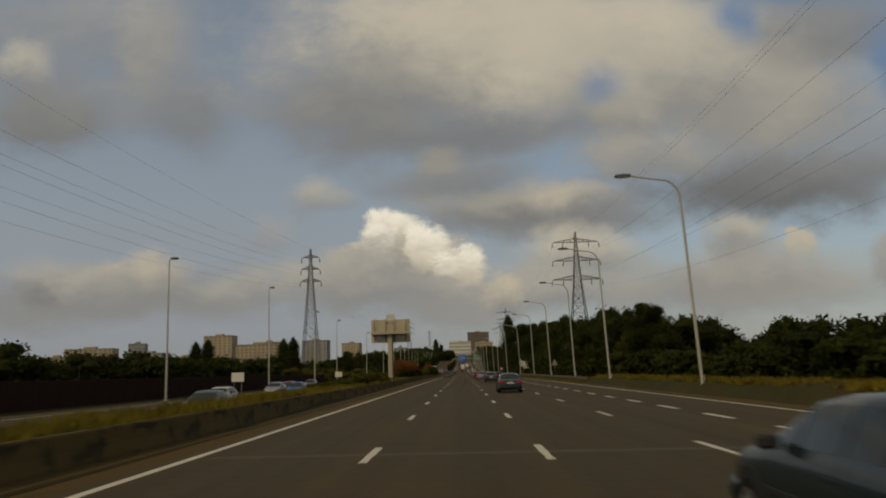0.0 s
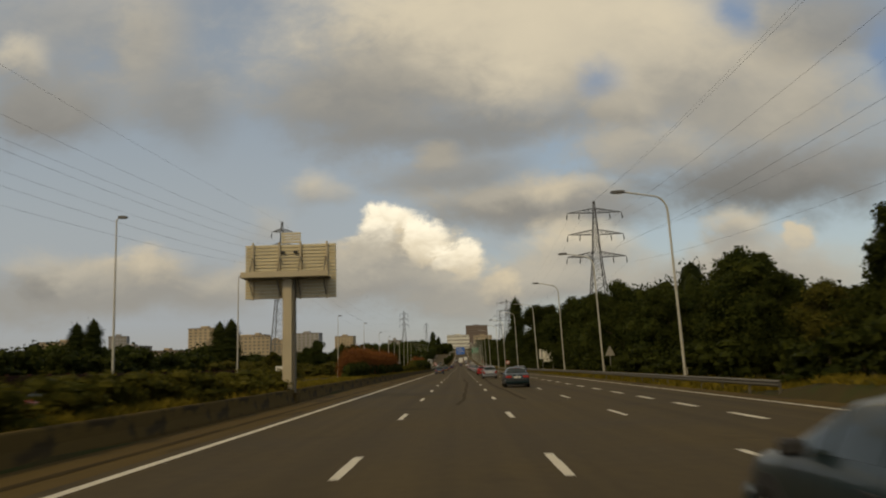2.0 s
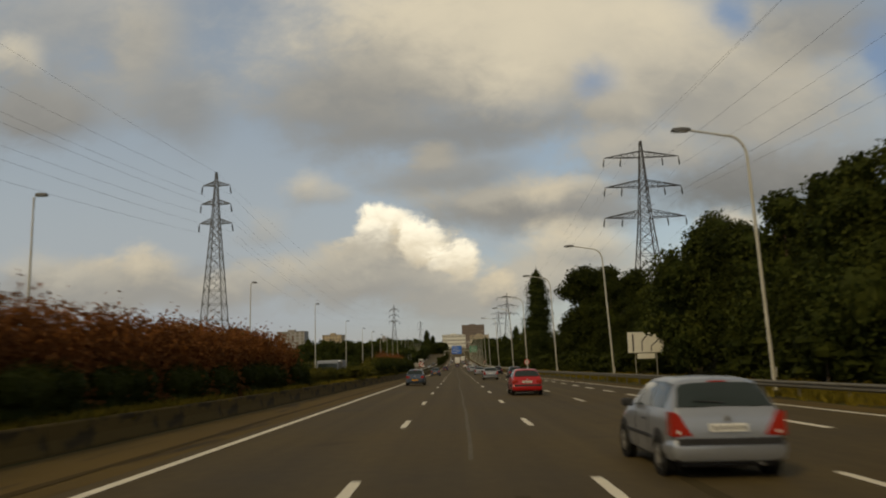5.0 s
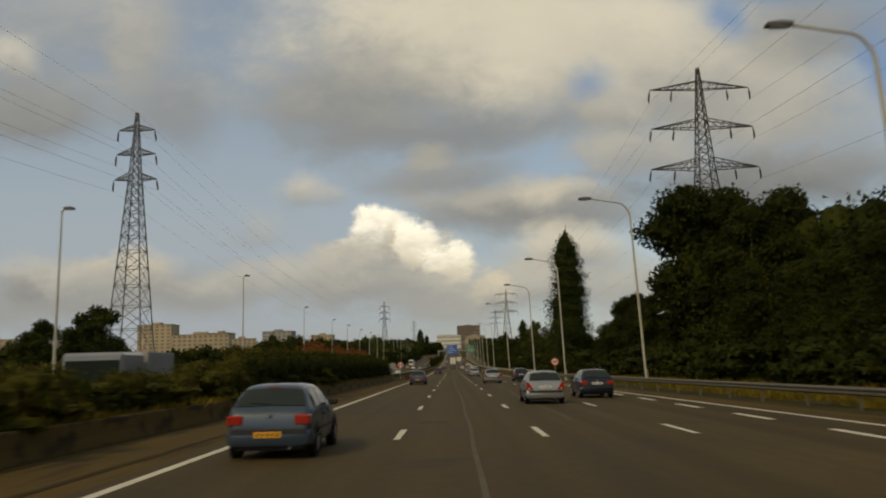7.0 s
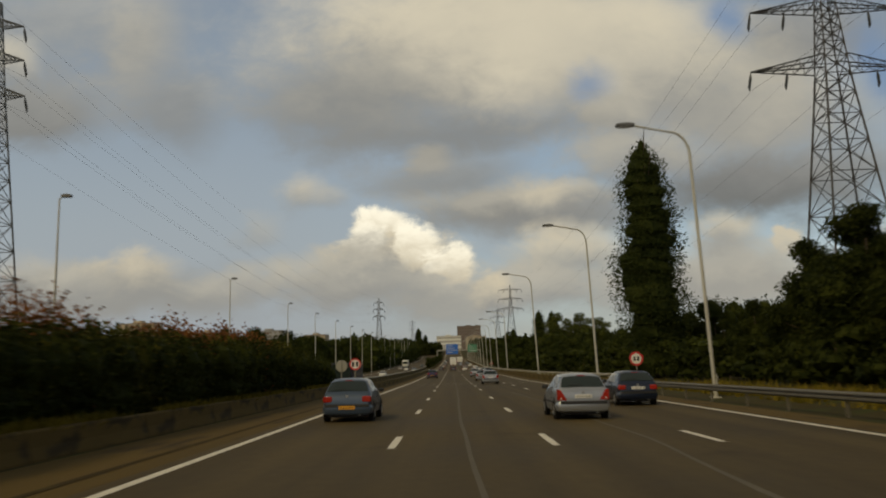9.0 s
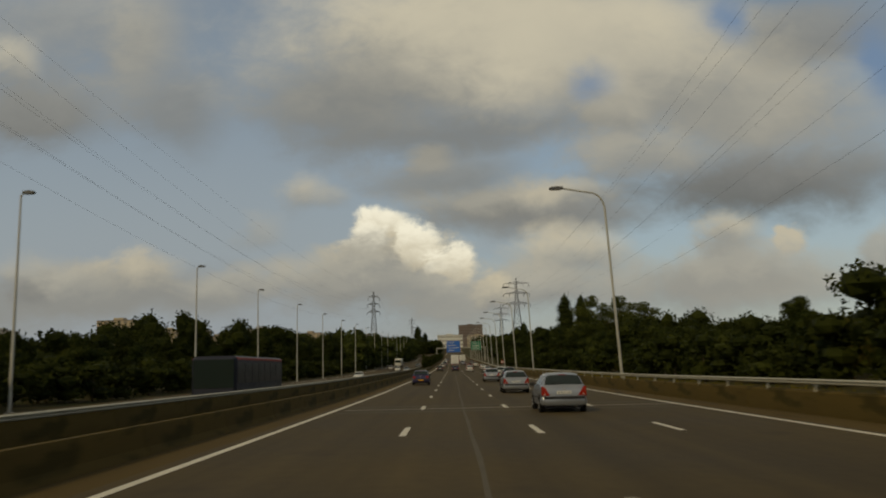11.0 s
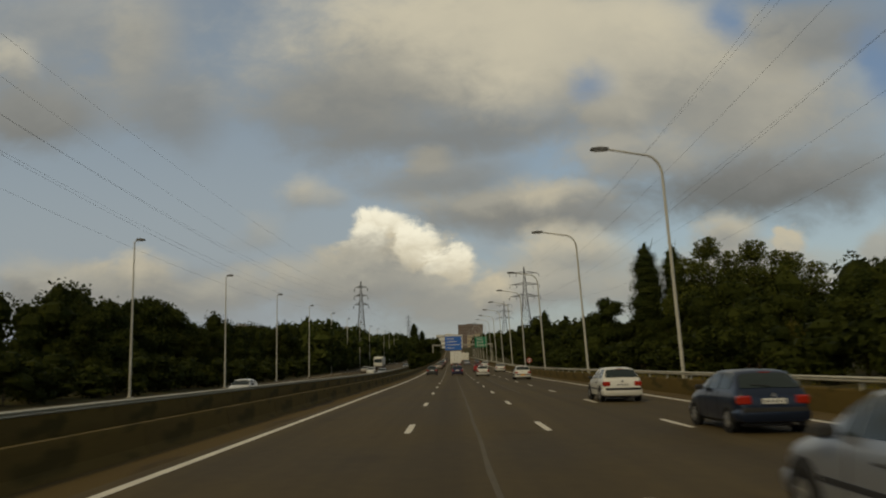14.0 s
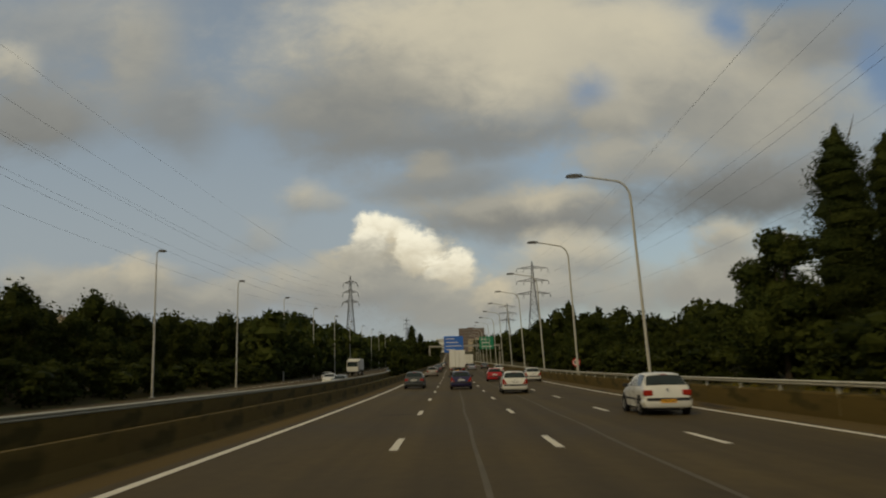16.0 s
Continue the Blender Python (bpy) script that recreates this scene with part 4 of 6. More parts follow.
def wood(kinds, xs, ys, step, sizes, seed, rows=2, gap=6.0):
    """Trees in uneven rows between two stretches of the road."""
    rnd = random.Random(seed)
    lite = ys[0] >= 500 or xs[0] < 0
    for r in range(rows):
        y = ys[0] + r * step * 0.5
        while y < ys[1]:
            kind = rnd.choice(kinds)
            number = rnd.randrange(2)
            plant(lambda: tree(kind, 10 * number + len(kind) + 31, lite), (kind, number, lite), rnd.uniform(*xs) + r * gap, y + rnd.uniform(-1.5, 1.5), rnd.uniform(*sizes))
            y += step * rnd.uniform(0.75, 1.3)


def thicket(name, label, places, material, size, count, seed, wide=3.0):
    """Trees too far or too dense to count: one mass of foliage with trunks."""
    rng = np.random.default_rng(seed)
    spots, masses = [], []
    bm = bmesh.new()
    for x, y, h in places:
        z = ground_z(x, y)
        lobes = [((x + rng.uniform(-1, 1) * wide * 0.45, y + rng.uniform(-1, 1) * wide * 0.45, z + h * f), (wide * rng.uniform(0.5, 0.9), wide * rng.uniform(0.5, 0.9), h * 0.22)) for f in (0.2, 0.4, 0.55, 0.68, 0.8)]
        spots.append(crown_spots(lobes, count, rng, 0.55))
        masses += lobes
        tube(bm, [(x, y, z - 0.3), (x, y, z + h * 0.7)], [0.02 * h, 0.008 * h], 5)
    top = thing(name, label, "trees", kind="stuff")
    part("trunks", bm, BARK, top)
    part_mesh("foliage", leaf_mesh("foliage", np.concatenate(spots), size * 0.85, material, seed + 1), material, top)
    part_mesh("inner_foliage", core_mesh("inner_foliage", masses, 0.66, seed, 7, 5), material, top)


def scatter(xs, ys, n, hs, seed):
    rnd = random.Random(seed)
    return [(rnd.uniform(*xs), ys[0] + (ys[1] - ys[0]) * (k + rnd.random()) / n, rnd.uniform(*hs)) for k in range(n)]


# woodland along the right verge
wood(("broad", "green", "dry"), (21, 23), (88, 106), 7.0, (0.54, 0.68), 3, 1)
wood(("broad", "green", "broad"), (20.5, 22.5), (106, 132), 6.5, (0.77, 0.92), 4, 1)
wood(("broad", "broad", "green"), (20.3, 22), (134, 152), 6.0, (0.84, 0.92), 24, 1)
wood(("broad", "broad", "green"), (20.3, 22), (158, 170), 6.0, (1.14, 1.22), 26, 1)
wood(("broad", "broad", "green"), (20.3, 22), (171, 204), 5.5, (1.28, 1.42), 27, 1)
wood(("broad", "broad", "green"), (20.3, 22), (206, 227), 6.0, (0.74, 0.86), 25, 1)
wood(("broad", "broad"), (20.0, 21.5), (228, 248), 5.5, (0.84, 0.94), 5, 1)
for x, y, s in ((19.8, 255.5, 1.86), (23.5, 257, 1.84), (27, 253, 1.72), (22.0, 249, 1.5)):
    plant(lambda: tree("broad", 46), ("broad", 1, False), x, y, s, wide=0.97)
for x, y, s in ((20.0, 270.0, 1.02), (20.2, 277, 1.12), (20.5, 284, 1.15), (21.0, 291, 1.06), (20.6, 299, 0.7), (21.2, 307, 0.58)):
    plant(lambda: tree("broad", 36), ("broad", 0, False), x, y, s)
wood(("green", "broad", "dry"), (21, 24), (324, 350), 6.5, (0.5, 0.68), 7, 1)
wood(("green", "broad", "dry"), (22, 25), (352, 372), 6.5, (0.42, 0.5), 7, 1)
wood(("green", "broad", "dry"), (21.5, 24.5), (374, 408), 6.5, (0.42, 0.54), 7, 1)
wood(("green", "broad", "dry"), (21, 24), (410, 455), 6.5, (0.5, 0.68), 7, 1)
wood(("broad", "green"), (20, 23), (452, 488), 6.0, (0.62, 0.76), 8, 1)
wood(("broad", "green"), (21, 24), (490, 545), 6.5, (0.45, 0.56), 10, 1)
wood(("broad", "green"), (20, 24), (548, 620), 8.0, (0.6, 0.8), 9, 1)
thicket("far_thicket", "dark woodland far behind the roadside trees", scatter((50, 80), (60, 170), 34, (6, 9), 41) + scatter((25, 38), (500, 620), 34, (6, 8.5), 49), LEAF_DARK, 0.52, 560, 50)
thicket("verge_thicket", "dense dark woodland behind the roadside trees", scatter((26, 34), (92, 134), 20, (5.5, 7.5), 1) + scatter((25, 36), (134, 248), 54, (9.5, 13), 2) + scatter((26, 34), (244, 262), 10, (11, 14), 42) + scatter((27, 38), (272, 350), 30, (6, 9), 3) + scatter((27, 38), (352, 374), 9, (4, 5.2), 43) + scatter((27, 38), (376, 410), 13, (4.5, 6), 44) + scatter((27, 38), (411, 460), 18, (6, 9), 51) + scatter((25, 38), (455, 500), 16, (8, 12), 4), LEAF_DARK, 0.29, 1000, 21)
thicket("undergrowth", "dark undergrowth at the foot of the trees", scatter((18.6, 22), (36, 90), 34, (1.6, 3.2), 53) + [p for p in scatter((17.2, 20.5), (80, 300), 110, (1.6, 3.4), 5) if not 186 < p[1] < 222 or p[0] > 19.4] + scatter((17.5, 21), (300, 620), 110, (1.8, 4.0), 6), LEAF_DARK, 0.28, 330, 22, wide=1.8)
thicket("far_wood", "distant dark woodland on the rising ground", scatter((22, 60), (620, 1150), 130, (9, 15), 7) + scatter((30, 140), (1150, 1500), 60, (10, 16), 17), LEAF_DARK, 1.1, 250, 23, wide=5.0)
thicket("left_wood", "dense woodland behind the opposite carriageway", scatter((-62, -46), (345, 425), 24, (6.0, 8.2), 54) + scatter((-62, -46), (425, 620), 62, (10, 14), 8), LEAF_DARK, 0.42, 800, 24, wide=3.6)
thicket("left_far_wood", "distant woodland beyond the opposite carriageway", scatter((-80, -36), (620, 1150), 120, (12, 18), 9) + scatter((-36, -32), (560, 1000), 70, (7, 13), 20) + scatter((-260, -60), (1000, 1450), 110, (9, 15), 10), LEAF_MID, 1.15, 230, 25, wide=5.0)
thicket("left_near_trees", "low dark trees beyond the screen wall", scatter((-130, -52), (40, 340), 110, (4.5, 8.5), 11), LEAF_MID, 0.55, 420, 52, wide=3.6)
thicket("left_plain_trees", "low trees over the plain beyond the road", scatter((-330, -130), (150, 700), 150, (6, 11), 12) + scatter((-700, -250), (500, 1100), 120, (8, 14), 13), LEAF_MID, 0.95, 210, 26, wide=4.2)
thicket("crest_wood", "dark woodland where the opposite carriageway bends away", scatter((-34, -12.5), (1016, 1130), 60, (8, 13), 61), LEAF_DARK, 1.0, 240, 62, wide=4.5)
thicket("median_shrubs", "dark shrubs on the median far ahead", scatter((-9.6, -8.6), (548, 900), 60, (2.2, 4.2), 19), LEAF_DARK, 0.3, 420, 29, wide=1.5)
thicket("left_scrub", "dark undergrowth before the woods across the road", scatter((-35.5, -31.6), (300, 620), 130, (2.2, 4.2), 45), LEAF_DARK, 0.3, 300, 46, wide=2.0)
thicket("left_hedgerow", "low band of dark trees beyond the red screen", scatter((-52, -44), (30, 330), 150, (3.6, 5.6), 47), LEAF_DARK, 0.36, 330, 48, wide=2.6)
thicket("scrub", "rough scrub beside the opposite carriageway", scatter((-44, -34), (190, 330), 70, (2.0, 4.0), 14), LEAF_DRY, 0.3, 420, 27, wide=2.2)
plant(lambda: tree("poplar", 51), "poplar", 19.2, 321.3, 1.03, wide=1.12)
plant(lambda: tree("poplar", 51), "poplar", 26.4, 483.0, 0.72, wide=1.0)
plant(lambda: tree("poplar", 51), "poplar", 30.4, 484, 0.71, wide=0.95)
plant(lambda: tree("green", 46), ("green", 1, False), 19.9, 479, 1.08)
plant(lambda: tree("poplar", 51), "poplar", 31.0, 640, 0.7)
plant(lambda: tree("poplar", 51), "poplar", 28.0, 648, 0.62)
plant(lambda: tree("airy", 77), "airy", 30.5, 468, 1.12, wide=1.15)
plant(lambda: tree("airy", 77), "airy", 37.0, 471, 1.0, wide=1.15)
plant(lambda: tree("airy", 77), "airy", 43.0, 474, 0.92, wide=1.1)
# woods behind the opposite carriageway
for x, y, s in ((-42, 465, 1.15), (-43, 472.5, 1.35), (-41.5, 482, 1.48), (-46, 486, 1.5), (-41, 491, 1.35), (-42, 500, 1.15), (-43, 508, 1.12), (-42, 517, 1.1)):
    plant(lambda: tree("green", 46, True), ("green", 1, True), x, y, s)
wood(("green", "broad"), (-44, -36), (318, 380), 7.0, (0.48, 0.58), 12, 1)
wood(("green", "broad"), (-44, -36), (381, 455), 7.0, (0.62, 0.80), 15, 1)
wood(("green", "broad"), (-44, -36), (456, 560), 7.0, (0.8, 1.0), 13, 1)
wood(("green", "dry", "broad"), (-44, -38), (210, 318), 11.0, (0.4, 0.6), 14, 1)
for x, y, s in ((-44.6, 208, 0.50), (-47.8, 211, 0.49), (-57.4, 177, 0.44), (-60.3, 177.5, 0.42), (-38.9, 1189, 1.15), (-31, 1195, 0.85), (-34, 1060, 0.5)):
    plant(lambda: tree("poplar", 51), "poplar", x, y, s, wide=1.25)
# hedge on the median: dark green in front, rust-brown sprays above and behind
def dark_bush():
    return bush(LEAF_DARK, 6, "dense dark green bush on the median")


def scrub_bush():
    return bush(LEAF_SCRUB, 7, "rough olive-green scrub on the median")


def rust_bush():
    return bush(LEAF_RUST, 5, "feathery rust-brown bush behind the green hedge", deep=1.8, count=19000, size=0.075, feather=0.2)


def rust_spray():
    return bush(LEAF_RUST, 9, "sparse feathery rust-brown sprays above the hedge", long=2.4, h=3.7, deep=1.5, count=5200, size=0.07, feather=0.3)


def hedge(maker, key, x, y, s):
    """One bush of the hedge, s times the size of its model."""
    m = Matrix.Translation((x, y, ground_z(x, y) - 0.05)) @ pose(0, 0, 0, 0, 0, random.uniform(-6, 6))
    if key not in models:
        models[key] = maker()
        models[key].matrix_basis = m
        models[key].scale = (s, s, s)
    else:
        copy_thing(models[key], m @ Matrix.Scale(s / models[key].scale[0], 4))


RUST = [(136, 1.03), (141, 1.24), (146, 1.29), (151, 1.23), (156, 1.22), (161, 1.23), (166, 1.25), (171, 1.26), (176, 1.28), (181, 1.30), (238, 0.86), (244, 0.90), (276, 1.17), (282, 1.20), (287, 1.16), (291, 1.04)]
for y, k in RUST:
    hedge(rust_bush, "rust", -11.3 + random.uniform(-0.15, 0.15), y, k * random.uniform(0.98, 1.02))
for y, k in ((239, 0.98), (243, 1.04), (247, 1.0), (250.6, 1.26), (253.4, 1.3), (256.2, 1.2), (259.5, 1.06), (263.6, 1.28), (266, 1.22), (270, 1.06), (274.5, 1.27), (281, 1.3), (286, 1.27)):
    hedge(rust_spray, "spray", -11.4 + random.uniform(-0.2, 0.2), y, k)
for y in range(129, 306, 5):
    high = float(np.interp(y, (129, 134, 144, 184, 190, 222, 230, 260, 285, 295, 305), (0.55, 0.58, 0.48, 0.50, 0.44, 0.44, 0.72, 0.78, 0.84, 0.80, 0.6)))
    kind, key = (scrub_bush, "scrub") if 186 <= y < 226 else (dark_bush, "dark")
    hedge(kind, key, -10.15 + random.uniform(-0.2, 0.2), y, high * random.uniform(0.95, 1.05))
for y in range(229, 300, 6):
    hedge(scrub_bush, "scrub", -10.6 + random.uniform(-0.15, 0.15), y, float(np.interp(y, (229, 260, 290, 300), (0.76, 0.82, 0.88, 0.74))) * random.uniform(0.95, 1.04))
for x, y, k in ((-41.0, 266, 0.77), (-42.5, 271, 0.95), (-40.5, 276, 1.07), (-41.0, 281, 1.22)):
    plant(lambda: tree("green", 46, True), ("green", 1, True), x, y, k)
thicket("median_weeds", "tall weeds and low shrubs on the median", scatter((-10.4, -9.0), (70, 97), 30, (0.7, 1.4), 15) + scatter((-10.8, -9.4), (56, 98), 24, (0.4, 0.9), 18) + scatter((-10.8, -9.2), (200, 250), 40, (0.9, 1.5), 16), LEAF_SCRUB, 0.10, 500, 28, wide=0.9)


def grass(name, label, bands, seed, tall=0.45, lift=0.0):
    """Blades in uneven tufts on the verges."""
    rng = np.random.default_rng(seed)
    tips = []
    for x0, x1, y0, y1, n in bands:
        x, y = rng.uniform(x0, x1, n), rng.uniform(y0, y1, n)
        keep = np.sin(x * 1.7 + np.sin(y * 0.31) * 2) + np.sin(y * 0.83 + x) + rng.normal(size=n) * 0.7 > -0.4
        for px, py in zip(x[keep], y[keep]):
            if -8.95 < px < 0 and px > wall_x(py) - 0.2:
                continue
            tips.append((px, py, ground_z(px, py) - 0.05 + lift))
    p = np.array(tips)
    n = len(p)
    h = tall * rng.uniform(0.4, 1.3, n)
    a = rng.uniform(0, 6.28, n)
    lean = rng.normal(size=(n, 2)) * 0.18
    side = np.stack([np.cos(a), np.sin(a), np.zeros(n)], 1) * (0.035 + 0.03 * rng.random(n))[:, None]
    tip = p + np.stack([lean[:, 0], lean[:, 1], h], 1)
    verts = np.stack([p - side, p + side, tip], 1).reshape(-1, 3)
    me = bpy.data.meshes.new(name)
    me.from_pydata(verts.tolist(), [], np.arange(3 * n).reshape(n, 3).tolist())
    tagged(part_mesh(name, me, GRASS), label, "grass", kind="stuff")


grass("median_grass", "dry yellow-green grass on the median", [(-10.8, -7.7, 0, 60, 24000), (-10.8, -8.4, 60, 96, 20000), (-10.9, -8.7, 96, 140, 46000), (-10.4, -8.95, 140, 300, 16000)], 31)
grass("verge_grass", "dry yellow-green grass by the guard rail", [(13.9, 17.5, 92, 300, 30000), (13.0, 16.5, 300, 480, 12000), (-36, -31, 150, 330, 8000)], 32)
grass("wall_fringe", "yellow grass along the back of the low wall", [(-9.40, -9.02, 130, 302, 30000), (-8.9, -8.1, 60, 130, 9000)], 34, 0.28, 0.14)
grass("bank_grass", "dry yellow grass along the top of the bank", [(14.5, 16.4, -10, 88, 16000)], 33, 0.3, 0.66)

# ---------------------------------------------------------------- vehicles
def loft(stations_, half):
    """A body from cross-sections (y, width factor, bottom, top), with rounded flanks."""
    bm = bmesh.new()
    rows = []
    for y, wf, zb, zt in stations_:
        w = half * wf
        h = zt - zb
        ring = [(w * 0.80, zb), (w * 0.95, zb + 0.10 * h), (w, zb + 0.42 * h), (w * 0.995, zb + 0.70 * h), (w * 0.955, zb + 0.90 * h), (w * 0.86, zt)]
        ring = ring + [(0, zt + 0.012)] + [(-x, z) for x, z in reversed(ring)] + [(0, zb)]
        rows.append([bm.verts.new((x, y, z)) for x, z in ring])
    n = len(rows[0])
    for a, b in zip(rows, rows[1:]):
        for k in range(n):
            bm.faces.new((a[k], a[(k + 1) % n], b[(k + 1) % n], b[k]))
    bm.faces.new(rows[0][::-1]), bm.faces.new(rows[-1])
    bmesh.ops.recalc_face_normals(bm, faces=bm.faces)
    return bm


def wheel_on(car, x, y, r, side):
    w = new("wheel")
    w.parent = car
    w.matrix_basis = Matrix.Translation((x, y, r)) @ pose(0, 0, 0, 0, 0, 90 if side > 0 else -90)
    bm = bmesh.new()
    for rr, d0, d1 in ((r, -0.09, 0.06),):
        rows = []
        for d, q in ((-0.10, rr * 0.62), (-0.10, rr * 0.93), (-0.08, rr), (0.06, rr), (0.085, rr * 0.94), (0.09, rr * 0.68), (0.06, rr * 0.62)):
            rows.append([bm.verts.new((q * math.cos(6.2832 * k / 20), -d, q * math.sin(6.2832 * k / 20))) for k in range(20)])
        for a, b in zip(rows, rows[1:]):
            for k in range(20):
                bm.faces.new((a[k], a[(k + 1) % 20], b[(k + 1) % 20], b[k]))
    bmesh.ops.recalc_face_normals(bm, faces=bm.faces)
    part("tyre", bm, RUBBER, w, smooth=40)
    bm = disc(r * 0.63, 0.10, 18)
    bmesh.ops.translate(bm, vec=(0, -0.072, 0), verts=bm.verts)
    for k in range(5):
        a = 6.2832 * k / 5
        block(bm, -0.035, 0.035, -0.092, -0.070, 0.04, r * 0.56, pose(0, 0, 0, 0, math.degrees(a), 0))
    part("rim", bm, RIM, w)
    return w


STYLES = {
    # length, width, height, belt; the line of the top along the length; rear pane, windscreen, side panes (shares of the length)
    "hatch": (3.8, 1.64, 1.42, 0.92, [(0, .62), (.008, .80), (.022, .92), (.05, 1.02), (.09, 1.20), (.125, 1.33), (.16, 1.385), (.25, 1.415), (.36, 1.42), (.46, 1.41), (.53, 1.37), (.58, 1.28), (.66, 1.08), (.73, .93), (.80, .87), (.9, .78), (.96, .70), (1, .52)], (.045, .122), (.565, .715), ((.155, .33), (.355, .53), (.545, .60))),
    "sedan": (4.5, 1.76, 1.43, 0.92, [(0, .60), (.006, .78), (.016, .90), (.05, .955), (.10, .985), (.14, 1.05), (.20, 1.21), (.26, 1.35), (.31, 1.405), (.40, 1.43), (.48, 1.42), (.55, 1.37), (.60, 1.27), (.68, 1.07), (.74, .94), (.82, .88), (.92, .78), (.97, .69), (1, .52)], (.125, .262), (.585, .73), ((.235, .36), (.38, .545), (.56, .62))),
    "wagon": (3.8, 1.66, 1.43, 0.93, [(0, .62), (.006, .82), (.016, .93), (.04, 1.06), (.07, 1.22), (.10, 1.34), (.135, 1.395), (.22, 1.425), (.36, 1.43), (.46, 1.42), (.53, 1.38), (.58, 1.29), (.66, 1.09), (.73, .94), (.80, .88), (.9, .79), (.96, .70), (1, .52)], (.03, .098), (.565, .715), ((.13, .32), (.345, .53), (.545, .60)))}
FLANK = ([0, .008, .03, .08, .2, .5, .75, .86, .94, .98, 1], [.83, .91, .955, .985, 1, 1, .99, .965, .91, .82, .68])
SILL = ([0, .02, .08, .2, .8, .93, 1], [.36, .27, .22, .2, .2, .23, .32])


def shell_point(style, u, k, out=0.0):
    """The k-th point (0 low .. 9 top middle) of the right half of the section at share u of the length."""
    L, W, H, belt, top = STYLES[style][:5]
    w = W / 2 * float(np.interp(u, *FLANK))
    zl = float(np.interp(u, *SILL))
    zt = float(np.interp(u, [p[0] for p in top], [p[1] for p in top]))
    zb = min(belt - 0.03 * u, zt - 0.05)
    h = zt - zb
    wr = w * (0.93 - 0.22 * min(1.0, h / 0.46))
    wb = w * 0.955
    mid = zl + 0.55 * (zb - zl)
    pts = [(w * 0.82, zl), (w * 0.965, zl + 0.07), (w, mid - 0.10), (w * 0.995, mid + 0.12), (wb, zb),
           (wb + (wr - wb) * 0.42, zb + 0.40 * h), (wb + (wr - wb) * 0.85, zb + 0.78 * h), (wr * 0.93, zb + 0.92 * h), (wr * 0.66, zt - 0.012), (0, zt)]
    x, z = pts[k]
    lean = 0.35 if k in (5, 6) else 1.0 if k > 7 else 0.0
    return Vector((x + out * (1 - lean), u * L, z + out * lean))


def shell(style):
    bm = bmesh.new()
    L = STYLES[style][0]
    us = sorted(set([p[0] for p in STYLES[style][4]] + [0.3, 0.42, 0.7, 0.77, 0.85]))
    rows = []
    for u in us:
        half = [shell_point(style, u, k) for k in range(10)]
        ring = half + [Vector((-p.x, p.y, p.z)) for p in reversed(half[:-1])]
        rows.append([bm.verts.new(p) for p in ring])
    n = len(rows[0])
    for a, b in zip(rows, rows[1:]):
        for k in range(n):
            bm.faces.new((a[k], a[(k + 1) % n], b[(k + 1) % n], b[k]))
    bm.faces.new(rows[0][::-1]), bm.faces.new(rows[-1])
    bmesh.ops.recalc_face_normals(bm, faces=bm.faces)
    return bm


def thick(rows, depth):
    """A thin pane from rows of points, given a little depth."""
    bm = bmesh.new()
    vs = [[bm.verts.new(p) for p in r] for r in rows]
    for a, b in zip(vs, vs[1:]):
        for i in range(len(a) - 1):
            bm.faces.new((a[i], a[i + 1], b[i + 1], b[i]))
    geom = bmesh.ops.extrude_face_region(bm, geom=list(bm.faces))["geom"]
    bmesh.ops.translate(bm, vec=depth, verts=[g for g in geom if isinstance(g, bmesh.types.BMVert)])
    bmesh.ops.recalc_face_normals(bm, faces=bm.faces)
    return bm


def cross_pane(style, u0, u1, back, wide=0.97):
    """Rear window or windscreen, following the curve of the shell."""
    rows = []
    for j in range(7):
        u = u0 + (u1 - u0) * j / 6
        half = [shell_point(style, u, k) for k in (6, 7, 8, 9)]
        half[0] = half[0].lerp(half[1], 0.25)
        row = [Vector((-p.x * wide, p.y, p.z)) for p in half[:-1]] + [Vector((p.x * wide, p.y, p.z)) for p in reversed(half)]
        rows.append([p + Vector((0, -0.012 if back else 0.012, 0.012)) for p in row])
    return thick(rows, Vector((0, 0.01 if back else -0.01, -0.01)))


def side_pane(style, u0, u1, s):
    rows = []
    for k, f in ((4, 0.25), (5, 0.0), (6, 0.0), (6, 0.35)):
        row = []
        for j in range(5):
            u = u0 + (u1 - u0) * j / 4
            p = shell_point(style, u, k, 0.010).lerp(shell_point(style, u, k + 1, 0.010), f)
            row.append(Vector((s * p.x, p.y, p.z + 0.004)))
        rows.append(row)
    return thick(rows, Vector((-s * 0.012, 0, -0.004)))


